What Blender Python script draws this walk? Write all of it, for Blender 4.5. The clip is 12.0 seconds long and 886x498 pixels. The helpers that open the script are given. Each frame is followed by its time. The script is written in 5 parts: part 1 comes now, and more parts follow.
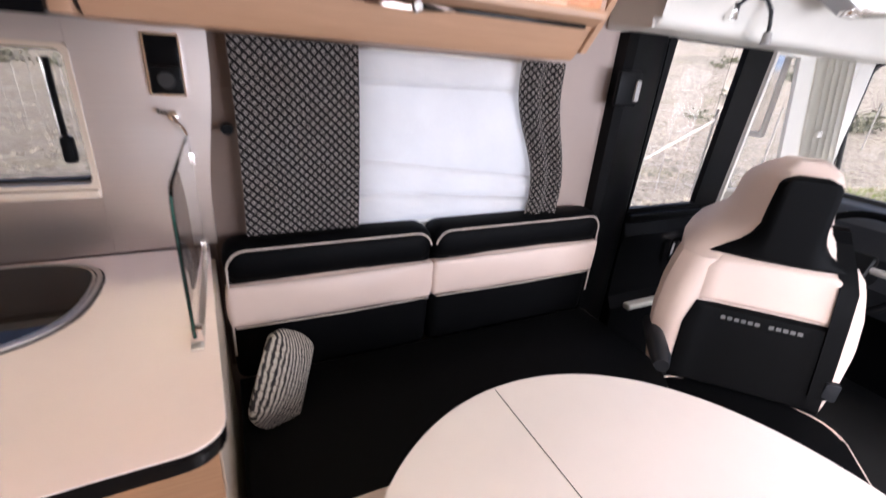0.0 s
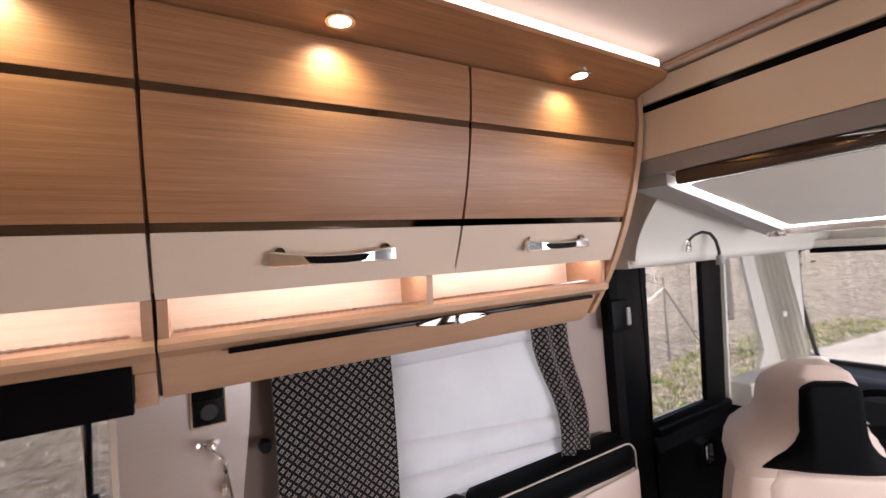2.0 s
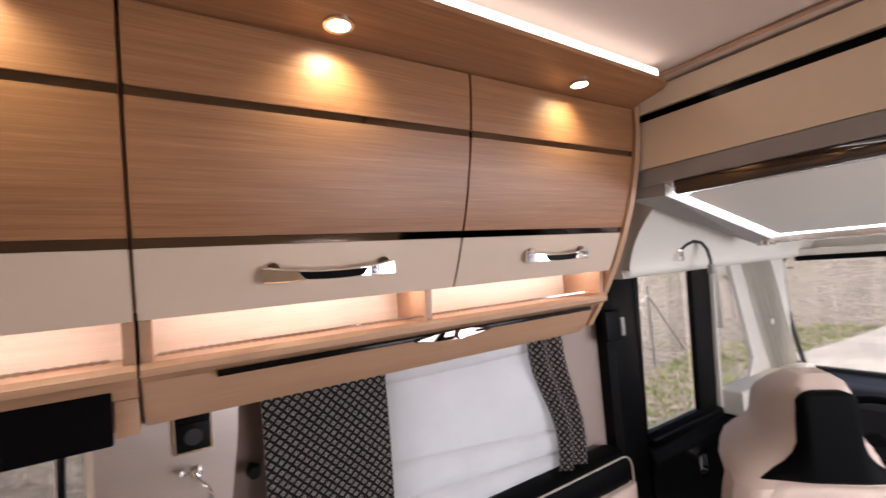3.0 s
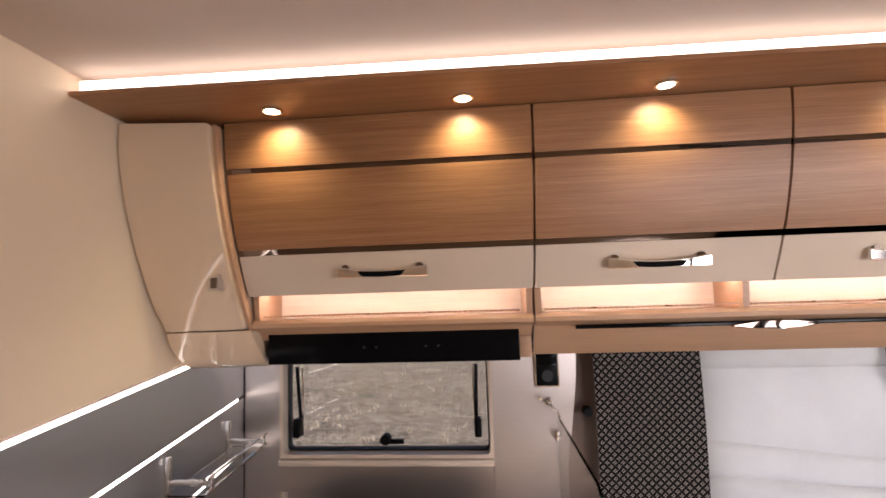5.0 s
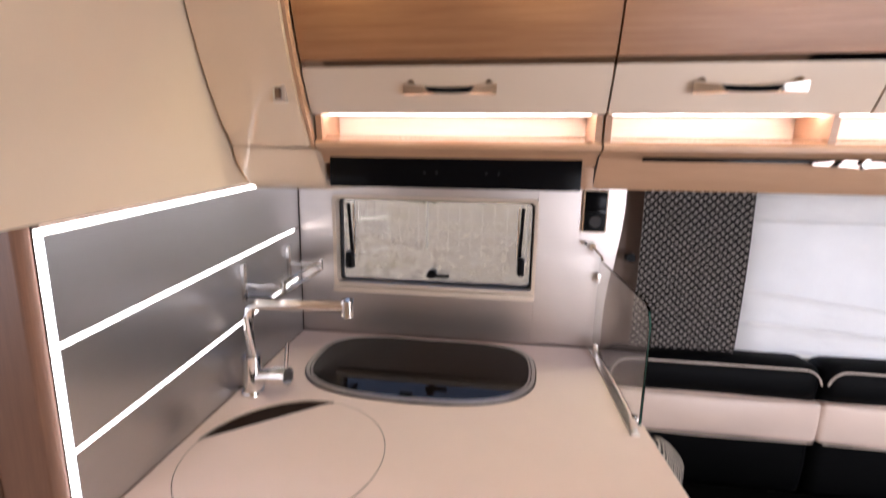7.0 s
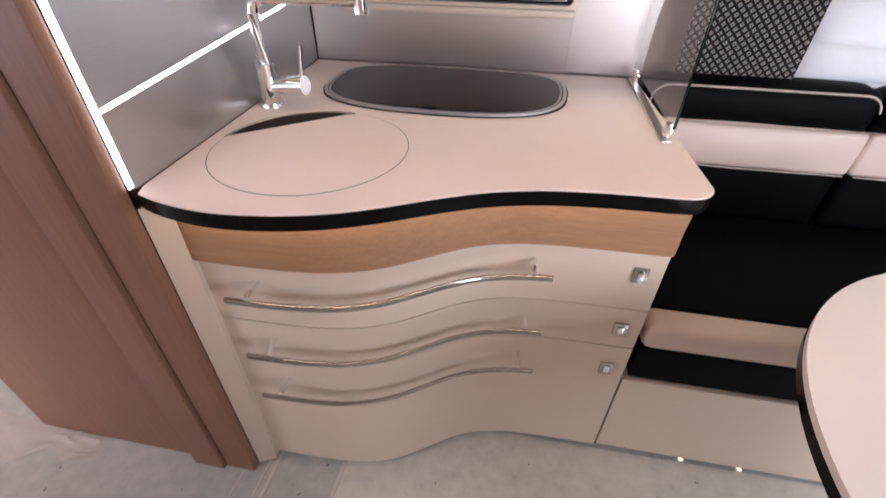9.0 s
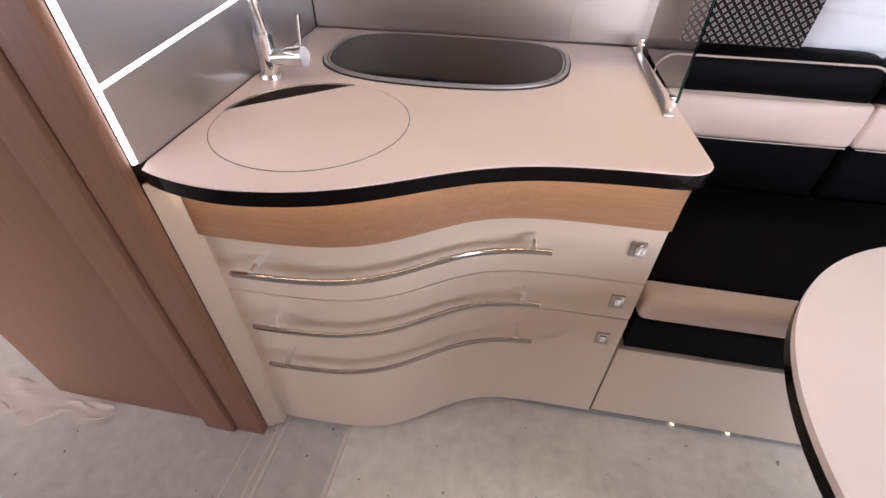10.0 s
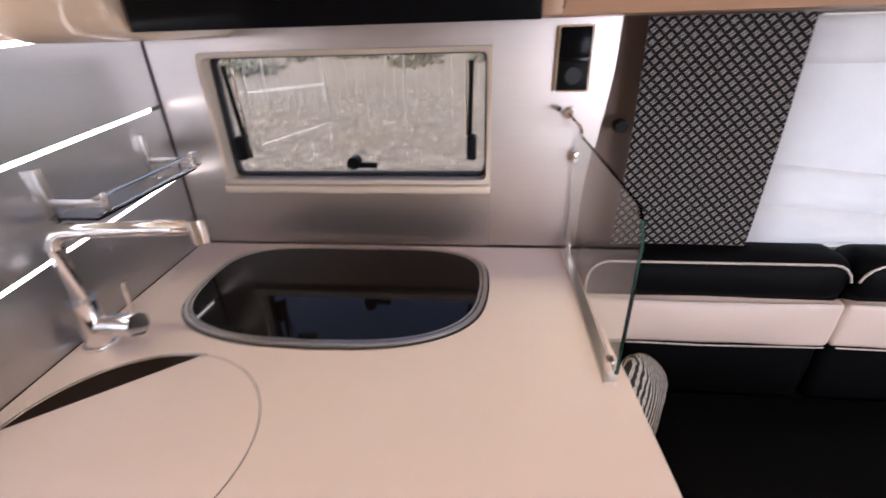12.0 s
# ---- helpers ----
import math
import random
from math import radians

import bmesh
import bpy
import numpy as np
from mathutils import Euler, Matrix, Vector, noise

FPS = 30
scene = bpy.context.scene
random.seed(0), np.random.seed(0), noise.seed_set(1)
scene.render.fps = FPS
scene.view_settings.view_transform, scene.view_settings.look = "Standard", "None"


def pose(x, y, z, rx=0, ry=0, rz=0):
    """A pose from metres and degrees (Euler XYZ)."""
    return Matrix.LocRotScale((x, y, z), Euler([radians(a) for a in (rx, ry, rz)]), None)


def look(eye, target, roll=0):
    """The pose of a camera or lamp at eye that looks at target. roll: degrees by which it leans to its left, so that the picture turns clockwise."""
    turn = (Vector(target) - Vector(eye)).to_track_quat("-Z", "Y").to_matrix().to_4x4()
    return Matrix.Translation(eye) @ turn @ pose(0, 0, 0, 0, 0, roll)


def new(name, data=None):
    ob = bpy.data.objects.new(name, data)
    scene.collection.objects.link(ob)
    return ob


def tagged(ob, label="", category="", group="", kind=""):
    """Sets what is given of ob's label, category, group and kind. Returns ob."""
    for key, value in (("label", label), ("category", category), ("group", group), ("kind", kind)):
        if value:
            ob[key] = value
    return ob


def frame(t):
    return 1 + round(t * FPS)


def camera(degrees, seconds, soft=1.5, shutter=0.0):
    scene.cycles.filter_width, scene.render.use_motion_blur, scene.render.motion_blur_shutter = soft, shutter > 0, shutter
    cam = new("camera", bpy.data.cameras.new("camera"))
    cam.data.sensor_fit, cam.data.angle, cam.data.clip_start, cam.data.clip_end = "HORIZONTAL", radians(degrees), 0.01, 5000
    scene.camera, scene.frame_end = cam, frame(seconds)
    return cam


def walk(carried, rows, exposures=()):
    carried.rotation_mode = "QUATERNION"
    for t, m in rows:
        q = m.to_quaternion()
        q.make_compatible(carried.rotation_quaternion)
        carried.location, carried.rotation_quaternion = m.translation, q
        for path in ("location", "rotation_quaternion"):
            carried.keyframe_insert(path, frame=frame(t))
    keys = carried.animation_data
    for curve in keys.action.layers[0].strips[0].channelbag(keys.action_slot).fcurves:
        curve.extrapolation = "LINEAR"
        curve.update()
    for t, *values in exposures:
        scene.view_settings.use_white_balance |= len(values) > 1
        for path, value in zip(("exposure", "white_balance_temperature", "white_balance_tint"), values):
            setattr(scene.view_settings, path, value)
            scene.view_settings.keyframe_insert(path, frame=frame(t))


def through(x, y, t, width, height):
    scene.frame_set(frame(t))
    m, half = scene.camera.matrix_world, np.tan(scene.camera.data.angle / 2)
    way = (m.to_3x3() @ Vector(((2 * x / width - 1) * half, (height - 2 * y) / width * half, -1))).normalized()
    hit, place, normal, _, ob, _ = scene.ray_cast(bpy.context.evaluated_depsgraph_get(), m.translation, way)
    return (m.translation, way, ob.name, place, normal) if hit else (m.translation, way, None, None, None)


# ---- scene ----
cam = camera(90.9, 12.0, shutter=0.5)
PATH = [
    (0, (1.263, -0.243, 1.428), (2.096, 1.394, 0.638), 4.6),
    (0.5, (1.204, -0.314, 1.531), (2.05, 1.423, 1.014), 2.5),
    (0.6, (1.209, -0.312, 1.548), (2.036, 1.457, 1.119), 2.7),
    (1, (1.238, -0.324, 1.591), (2.015, 1.507, 1.382), 1.0),
    (1.5, (1.193, -0.243, 1.617), (2.059, 1.559, 1.588), 0.3),
    (2, (1.112, -0.151, 1.642), (2.142, 1.562, 1.698), -4.1),
    (2.5, (1.1, -0.098, 1.636), (2.28, 1.516, 1.702), -4.3),
    (2.7, (1.1, -0.094, 1.652), (2.285, 1.515, 1.729), -4.6),
    (4.3, (1.152, -0.33, 1.641), (1.05, 1.661, 1.806), -2.4),
    (4.5, (1.102, -0.348, 1.639), (0.975, 1.641, 1.808), -2.2),
    (5, (0.953, -0.397, 1.631), (0.794, 1.59, 1.791), -1.9),
    (5.5, (0.887, -0.431, 1.609), (0.714, 1.556, 1.747), -1.3),
    (6, (0.869, -0.445, 1.595), (0.668, 1.542, 1.711), -0.7),
    (6.5, (0.871, -0.43, 1.565), (0.651, 1.558, 1.551), 0.1),
    (7, (0.856, -0.412, 1.492), (0.605, 1.54, 1.135), 1.0),
    (7.5, (0.851, -0.408, 1.422), (0.614, 1.467, 0.768), 2.1),
    (7.7, (0.837, -0.413, 1.395), (0.603, 1.441, 0.682), 2.1),
    (9.3, (0.867, -0.441, 1.295), (0.588, 1.074, 0.02), 0.6),
    (9.5, (0.87, -0.441, 1.295), (0.596, 1.056, -0.002), 0.7),
    (10, (0.86, -0.445, 1.315), (0.598, 1.037, -0.003), 0.8),
    (10.5, (0.824, -0.434, 1.351), (0.684, 1.103, 0.078), 1.1),
    (11, (0.828, -0.356, 1.381), (0.672, 1.263, 0.218), 0.7),
    (11.5, (0.892, -0.152, 1.413), (0.719, 1.564, 0.4), 0.0),
    (11.7, (0.917, -0.083, 1.469), (0.7, 1.627, 0.453), -0.6),
    (12, (0.969, -0.038, 1.44), (0.777, 1.736, 0.536), -1.8),
]
EXPOSURES = [(0.0, 1.72, 5850, 18), (0.5, 1.55, 5950, 18), (1.0, 1.46, 6080, 19), (1.5, 1.30, 6250, 19), (2.5, 1.12, 6250, 19), (5.5, 1.26, 6550, 19), (6.5, 1.34, 6450, 19), (7.0, 1.62, 6150, 18),
             (7.5, 1.64, 6000, 18), (9.5, 1.78, 5850, 18), (10.5, 1.76, 5850, 18), (11.5, 1.74, 5900, 18), (12.0, 1.66, 5900, 18)]
walk(cam, [(t, look(eye, target, roll)) for t, eye, target, roll in PATH], EXPOSURES)
# ==== BODY ====

# ---- light ----
DAY = 16.0
world = bpy.data.worlds.new("sky")
scene.world = world
world.use_nodes = True
wn = world.node_tree.nodes
sky = wn.new("ShaderNodeTexSky")
sky.sky_type, sky.sun_disc = "NISHITA", False
sky.sun_elevation, sky.sun_rotation = radians(38), radians(200)
sky.air_density, sky.dust_density, sky.ozone_density = 0.7, 8.0, 0.3
wn["Background"].inputs[1].default_value = 0.15
world.node_tree.links.new(sky.outputs[0], wn["Background"].inputs[0])
sun = new("sun", bpy.data.lights.new("sun", "SUN"))
sun.data.energy, sun.data.angle, sun.data.color = 1.2, radians(12), (1.0, 0.96, 0.9)
sun.matrix_world = look((0, 0, 30), (-6, 14, 8), 0)
# fill lamps in unseen openings behind the camera, added as daylight
for x, z, w, h in ((-1.47, 1.3, 0.8, 0.56), (2.225, 1.2, 0.62, 0.72), (3.32, 1.27, 1.0, 0.6)):
    day = new("daylight_fill", bpy.data.lights.new("daylight_fill", "AREA"))
    day.data.shape, day.data.size, day.data.size_y = "RECTANGLE", w, h
    day.data.energy, day.data.color = DAY * w * h, (0.93, 0.96, 1.0)
    day.matrix_world = look((x, -1.215, z), (x, 0, z - 0.15))

# the sky's light on the blind of the bench window
day = new("daylight_fill", bpy.data.lights.new("daylight_fill", "AREA"))
day.data.shape, day.data.size, day.data.size_y = "RECTANGLE", 0.58, 0.47
day.data.energy, day.data.color = 0.23, (0.95, 0.97, 1.0)
day.matrix_world = look((1.92, 1.044, 1.18), (1.92, 0, 1.18))

LED_CEILING, LED_NICHE, LED_PANEL, LED_BED, SPOT_W = 1.6, 9.5, 2.4, 3.0, 1.75

# ---- materials ----
class Nodes:
    """A small shorthand for shader nodes."""

    def __init__(self, name):
        self.mat = bpy.data.materials.new(name)
        self.mat.use_nodes = True
        self.tree = self.mat.node_tree
        self.bsdf = self.tree.nodes["Principled BSDF"]

    def add(self, kind, **inputs):
        node = self.tree.nodes.new(kind)
        for key, value in inputs.items():
            self.put(node.inputs[key.replace("_", " ")], value)
        return node

    def put(self, socket, value):
        if isinstance(value, bpy.types.NodeSocket):
            self.tree.links.new(value, socket)
        else:
            socket.default_value = value

    def math(self, op, a, b=0.0):
        node = self.tree.nodes.new("ShaderNodeMath")
        node.operation = op
        self.put(node.inputs[0], a)
        self.put(node.inputs[1], b)
        return node.outputs[0]

    def coords(self, scale=(1, 1, 1), turn=(0, 0, 0)):
        tc = self.tree.nodes.new("ShaderNodeTexCoord")
        mp = self.tree.nodes.new("ShaderNodeMapping")
        mp.inputs["Scale"].default_value, mp.inputs["Rotation"].default_value = scale, turn
        self.tree.links.new(tc.outputs["Object"], mp.inputs["Vector"])
        return mp.outputs[0]

    def noise(self, vec, scale, detail=4.0, rough=0.6):
        node = self.add("ShaderNodeTexNoise", Vector=vec, Scale=scale, Detail=detail, Roughness=rough)
        return node.outputs[0]

    def ramp(self, fac, stops):
        node = self.tree.nodes.new("ShaderNodeValToRGB")
        self.put(node.inputs[0], fac)
        while len(node.color_ramp.elements) < len(stops):
            node.color_ramp.elements.new(0.5)
        for el, (at, col) in zip(node.color_ramp.elements, stops):
            el.position, el.color = at, (*col, 1)
        return node.outputs[0]

    def mix(self, fac, a, b, kind="MIX"):
        node = self.tree.nodes.new("ShaderNodeMix")
        node.data_type, node.blend_type = "RGBA", kind
        for sock, v in zip((node.inputs[0], node.inputs[6], node.inputs[7]), (fac, a, b)):
            self.put(sock, (*v, 1) if isinstance(v, tuple) and len(v) == 3 else v)
        return node.outputs[2]

    def bump(self, height, strength, distance=0.002):
        node = self.add("ShaderNodeBump", Height=height, Strength=strength, Distance=distance)
        self.put(self.bsdf.inputs["Normal"], node.outputs[0])

    def done(self, color=None, rough=None, metal=None, **more):
        for key, v in (("Base Color", color), ("Roughness", rough), ("Metallic", metal)):
            if v is not None:
                self.put(self.bsdf.inputs[key], (*v, 1) if isinstance(v, tuple) and len(v) == 3 else v)
        for key, v in more.items():
            self.put(self.bsdf.inputs[key.replace("_", " ")], v)
        return self.mat


def tone(c, k):
    return tuple(min(1.0, v * k) for v in c)


def painted(name, color, rough=0.4, vary=0.06, scale=6.0, grain=120.0, bump=0.08, metal=0.0, **more):
    n = Nodes(name)
    v = n.coords()
    big, fine = n.noise(v, scale), n.noise(v, grain, 2.0)
    col = n.ramp(n.math("ADD", n.math("MULTIPLY", big, 0.7), n.math("MULTIPLY", fine, 0.3)),
                 [(0.3, tone(color, 1 - vary)), (0.7, tone(color, 1 + vary))])
    n.bump(fine, bump, 0.0006)
    r = n.math("ADD", rough - 0.05, n.math("MULTIPLY", big, 0.1))
    return n.done(col, r, metal, **more)


def wooden(name, light, dark, stretch=(0.5, 9, 9), rough=0.42, lines=1.0):
    """Fine-grained veneer: close pores and long pale lines over a slow change of tone."""
    n = Nodes(name)
    slow = n.noise(n.coords((1.0, 5, 5)), 2.0, 3.0)
    warp = n.coords(tuple(v * 1.0 for v in stretch))
    grain = n.noise(warp, 9.0, 5.0, 0.6)
    pore = n.noise(n.coords(tuple(v * (3 if v < 1 else 7) for v in stretch)), 9.0, 4.0, 0.7)
    band = n.noise(n.coords(tuple(v * (1.6 if v < 1 else 3.2) for v in stretch)), 9.0, 3.0, 0.55)
    vein = n.math("MULTIPLY", n.math("POWER", n.math("SUBTRACT", 1.0, n.math("ABSOLUTE", n.math("MULTIPLY", n.math("SUBTRACT", band, 0.5), 5.0))), 5.0), 0.10 * lines)
    f = n.math("ADD", n.math("MULTIPLY", grain, 0.42), n.math("ADD", n.math("MULTIPLY", pore, 0.46), vein))
    col = n.ramp(f, [(0.30, dark), (0.52, tuple((a + b) / 2 for a, b in zip(light, dark))), (0.66, light)])
    col = n.mix(n.math("MULTIPLY", slow, 0.28), col, tone(dark, 0.97))
    n.bump(pore, 0.12, 0.0005)
    return n.done(col, rough)


def glowing(name, color, strength):
    n = Nodes(name)
    n.done((0.8, 0.8, 0.8), 0.5)
    n.put(n.bsdf.inputs["Emission Color"], (*color, 1))
    n.put(n.bsdf.inputs["Emission Strength"], strength)
    return n.mat


def brushed(name, color, rough, along="x", strength=0.12):
    n = Nodes(name)
    sc = {"x": (1, 160, 160), "y": (160, 1, 160), "z": (160, 160, 1)}[along]
    g = n.noise(n.coords(sc), 3.0, 3.0)
    big = n.noise(n.coords(), 3.0, 2.0)
    n.bump(g, strength, 0.0004)
    col = n.ramp(g, [(0.3, tone(color, 0.9)), (0.7, color)])
    return n.done(col, n.math("ADD", rough - 0.06, n.math("MULTIPLY", big, 0.12)), 1.0)


def linished(name, color, rough, stretch=0.6):
    """Brushed sheet whose highlights run up and down."""
    n = Nodes(name)
    g = n.noise(n.coords((1.5, 1.5, 260)), 3.0, 3.0)
    smudge = n.noise(n.coords((2.5, 2.5, 1.2)), 3.0, 4.0)
    n.bump(g, 0.02, 0.0002)
    tan = n.tree.nodes.new("ShaderNodeTangent")
    tan.direction_type, tan.axis = "RADIAL", "Z"
    col = n.ramp(g, [(0.3, tone(color, 0.94)), (0.7, color)])
    return n.done(col, n.math("ADD", rough - 0.02, n.math("MULTIPLY", smudge, 0.04)), 1.0, Anisotropic=stretch, Tangent=tan.outputs[0])


def glassy(name, color, rough=0.0, ior=1.45):
    n = Nodes(name)
    n.done(color, rough, 0.0, Transmission_Weight=1.0, IOR=ior)
    return n.mat


def cloth(name, color, through, grain=500.0):
    """Thin woven cloth that lets some light through."""
    n = Nodes(name)
    weave, big = n.noise(n.coords(), grain, 2.0), n.noise(n.coords(), 7.0, 3.0)
    col = n.ramp(n.math("ADD", n.math("MULTIPLY", weave, 0.5), n.math("MULTIPLY", big, 0.5)), [(0.3, tone(color, 0.93)), (0.7, tone(color, 1.05))])
    n.bump(weave, 0.3, 0.0008)
    n.done(col, 0.9)
    tr = n.add("ShaderNodeBsdfTranslucent", Color=col)
    mixer = n.add("ShaderNodeMixShader", Fac=through)
    n.tree.links.new(n.bsdf.outputs[0], mixer.inputs[1])
    n.tree.links.new(tr.outputs[0], mixer.inputs[2])
    n.tree.links.new(mixer.outputs[0], n.tree.nodes["Material Output"].inputs[0])
    return n.mat


WOOD = wooden("oak_veneer", (0.46, 0.232, 0.105), (0.23, 0.098, 0.038), (0.28, 9, 9), lines=1.0)
WOOD_BAND = wooden("golden_oak_band", (0.45, 0.25, 0.133), (0.27, 0.14, 0.07), (0.3, 9, 9), lines=0.8)
WOOD_PALE = wooden("pale_oak", (0.53, 0.33, 0.205), (0.41, 0.24, 0.14), lines=0.4)
# light oak paled further: the niche strip's glow is put into the colour
NICHE_WOOD_LIT = wooden("lit_niche_oak", (0.82, 0.74, 0.63), (0.66, 0.55, 0.43), lines=0.6)
WOOD_UP = wooden("brown_oak_upright", (0.265, 0.133, 0.078), (0.18, 0.086, 0.049), (9, 9, 0.5), 0.5)
CREAM = painted("cream_gloss_front", (0.62, 0.505, 0.39), 0.35, 0.02, bump=0.02, Coat_Weight=0.35, Coat_Roughness=0.04)
# cream gloss again, with the golden ceiling and wall light in its colour
CREAM_WARM_LIT = painted("warm_lit_cream_gloss", (0.68, 0.52, 0.365), 0.35, 0.02, bump=0.02, Coat_Weight=1.0, Coat_Roughness=0.04)
CREAM_MATT = painted("cream_wall_board", (0.83, 0.68, 0.50), 0.55, 0.03, 4.0, 300.0, 0.15)
WALL_FELT = painted("taupe_wall_covering", (0.17, 0.12, 0.095), 0.8, 0.06, 5.0, 200.0, 0.3)
WALL_PALE = painted("pale_wall_covering", (0.38, 0.30, 0.26), 0.8, 0.05, 5.0, 200.0, 0.3)
CEIL = painted("ceiling_fabric", (0.60, 0.49, 0.41), 0.85, 0.03, 3.0, 400.0, 0.25)
PLASTIC_W = painted("offwhite_plastic", (0.70, 0.66, 0.58), 0.45, 0.03, bump=0.05)
PLASTIC_B = painted("black_plastic", (0.003, 0.003, 0.0033), 0.45, 0.2, 8.0, 260.0, 0.15, Specular_IOR_Level=0.1)
PLASTIC_G = painted("grey_plastic", (0.30, 0.28, 0.26), 0.45, 0.08, 8.0, 260.0, 0.1)
BLACK_GLOSS = painted("black_gloss_panel", (0.004, 0.004, 0.0045), 0.16, 0.1, bump=0.0, Specular_IOR_Level=0.05)
BLACK_EDGE = painted("black_edge_band", (0.005, 0.004, 0.004), 0.15, 0.1, bump=0.02, Specular_IOR_Level=0.12)
DARK_GAP = painted("dark_joint", (0.022, 0.011, 0.007), 0.7, 0.1)
TOP = painted("beige_worktop_laminate", (0.88, 0.728, 0.685), 0.42, 0.02, 9.0, 500.0, 0.06)
TABLE = painted("pale_table_laminate", (0.78, 0.69, 0.63), 0.35, 0.02, 9.0, 500.0, 0.06)
SILVER = linished("brushed_alu_panel", (0.53, 0.53, 0.535), 0.33)
SILVER_X = linished("brushed_alu_splashback", (0.52, 0.465, 0.43), 0.36)
CHROME = painted("chrome", (0.86, 0.84, 0.82), 0.08, 0.02, bump=0.0, metal=1.0)
CHROME_BAR = painted("handle_chrome", (0.50, 0.48, 0.46), 0.09, 0.03, bump=0.0, metal=1.0)
CHROME_MID = painted("satin_chrome", (0.45, 0.42, 0.39), 0.2, 0.05, bump=0.0, metal=1.0)
CHROME_DARK = painted("dark_chrome_strip", (0.22, 0.17, 0.145), 0.06, 0.05, bump=0.0, metal=1.0)
DARK_MIRROR = painted("dark_mirror", (0.13, 0.135, 0.14), 0.05, 0.05, bump=0.0, metal=1.0)
ALU = painted("satin_aluminium", (0.72, 0.68, 0.65), 0.42, 0.04, bump=0.03, metal=1.0)
STEEL = brushed("steel_rim", (0.66, 0.62, 0.58), 0.25, "x", 0.05)
LEATHER_B = painted("black_leather", (0.0018, 0.0018, 0.002), 0.6, 0.2, 8.0, 420.0, 0.35, Specular_IOR_Level=0.06)
LEATHER_C = painted("cream_leather", (0.60, 0.47, 0.395), 0.5, 0.04, 7.0, 420.0, 0.3)
PIPING = painted("cream_piping", (0.48, 0.40, 0.34), 0.5, 0.04)
BLIND = cloth("white_blind_fabric", (0.88, 0.87, 0.86), 0.5)
DASH = painted("dashboard_plastic", (0.012, 0.013, 0.015), 0.5, 0.2, 6.0, 300.0, 0.3, Specular_IOR_Level=0.3)
RUBBER = painted("rubber", (0.012, 0.012, 0.012), 0.6, 0.1)
LENS = glowing("spot_lens", (1.0, 0.86, 0.62), 8.5)
LED_W = glowing("ceiling_led", (1.0, 0.93, 0.84), LED_CEILING)
LED_N = glowing("niche_led", (1.0, 0.90, 0.82), LED_NICHE)
LED_P = glowing("panel_led", (1.0, 0.95, 0.88), LED_PANEL)
LED_B = glowing("bed_led", (1.0, 0.98, 0.95), LED_BED)
LED_U = glowing("under_edge_led", (1.0, 0.80, 0.52), 5.5)
# no lamp: a weak glow that draws the warm glints by the bench
GLINT_TOE = glowing("toe_floor_glint", (1.0, 0.80, 0.50), 0.35)
PANE = glassy("window_acrylic", (0.97, 0.98, 0.97))
PANE_TINT = glassy("tinted_window_acrylic", (0.55, 0.55, 0.54))
SCREEN = glassy("clear_glass", (0.97, 0.99, 0.98), 0.0, 1.3)
GREEN_EDGE = painted("green_glass_edge", (0.045, 0.13, 0.10), 0.1, 0.1, bump=0.0)
LID_GLASS = painted("black_glass", (0.006, 0.004, 0.0035), 0.05, 0.05, bump=0.0, Specular_IOR_Level=0.25)
TEXT_GREY = painted("grey_stitching", (0.11, 0.105, 0.10), 0.6, 0.1)


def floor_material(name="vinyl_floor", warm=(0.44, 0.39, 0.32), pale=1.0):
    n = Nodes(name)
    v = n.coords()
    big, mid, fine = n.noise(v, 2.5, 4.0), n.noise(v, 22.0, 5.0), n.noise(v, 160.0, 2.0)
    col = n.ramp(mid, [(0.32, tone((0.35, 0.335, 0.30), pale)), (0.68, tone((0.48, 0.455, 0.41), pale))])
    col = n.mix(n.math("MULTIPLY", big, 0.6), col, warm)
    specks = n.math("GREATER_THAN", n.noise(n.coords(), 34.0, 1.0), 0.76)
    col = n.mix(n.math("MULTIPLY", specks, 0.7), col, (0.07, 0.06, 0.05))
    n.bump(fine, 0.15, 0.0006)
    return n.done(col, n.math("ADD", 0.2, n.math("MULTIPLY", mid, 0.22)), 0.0)


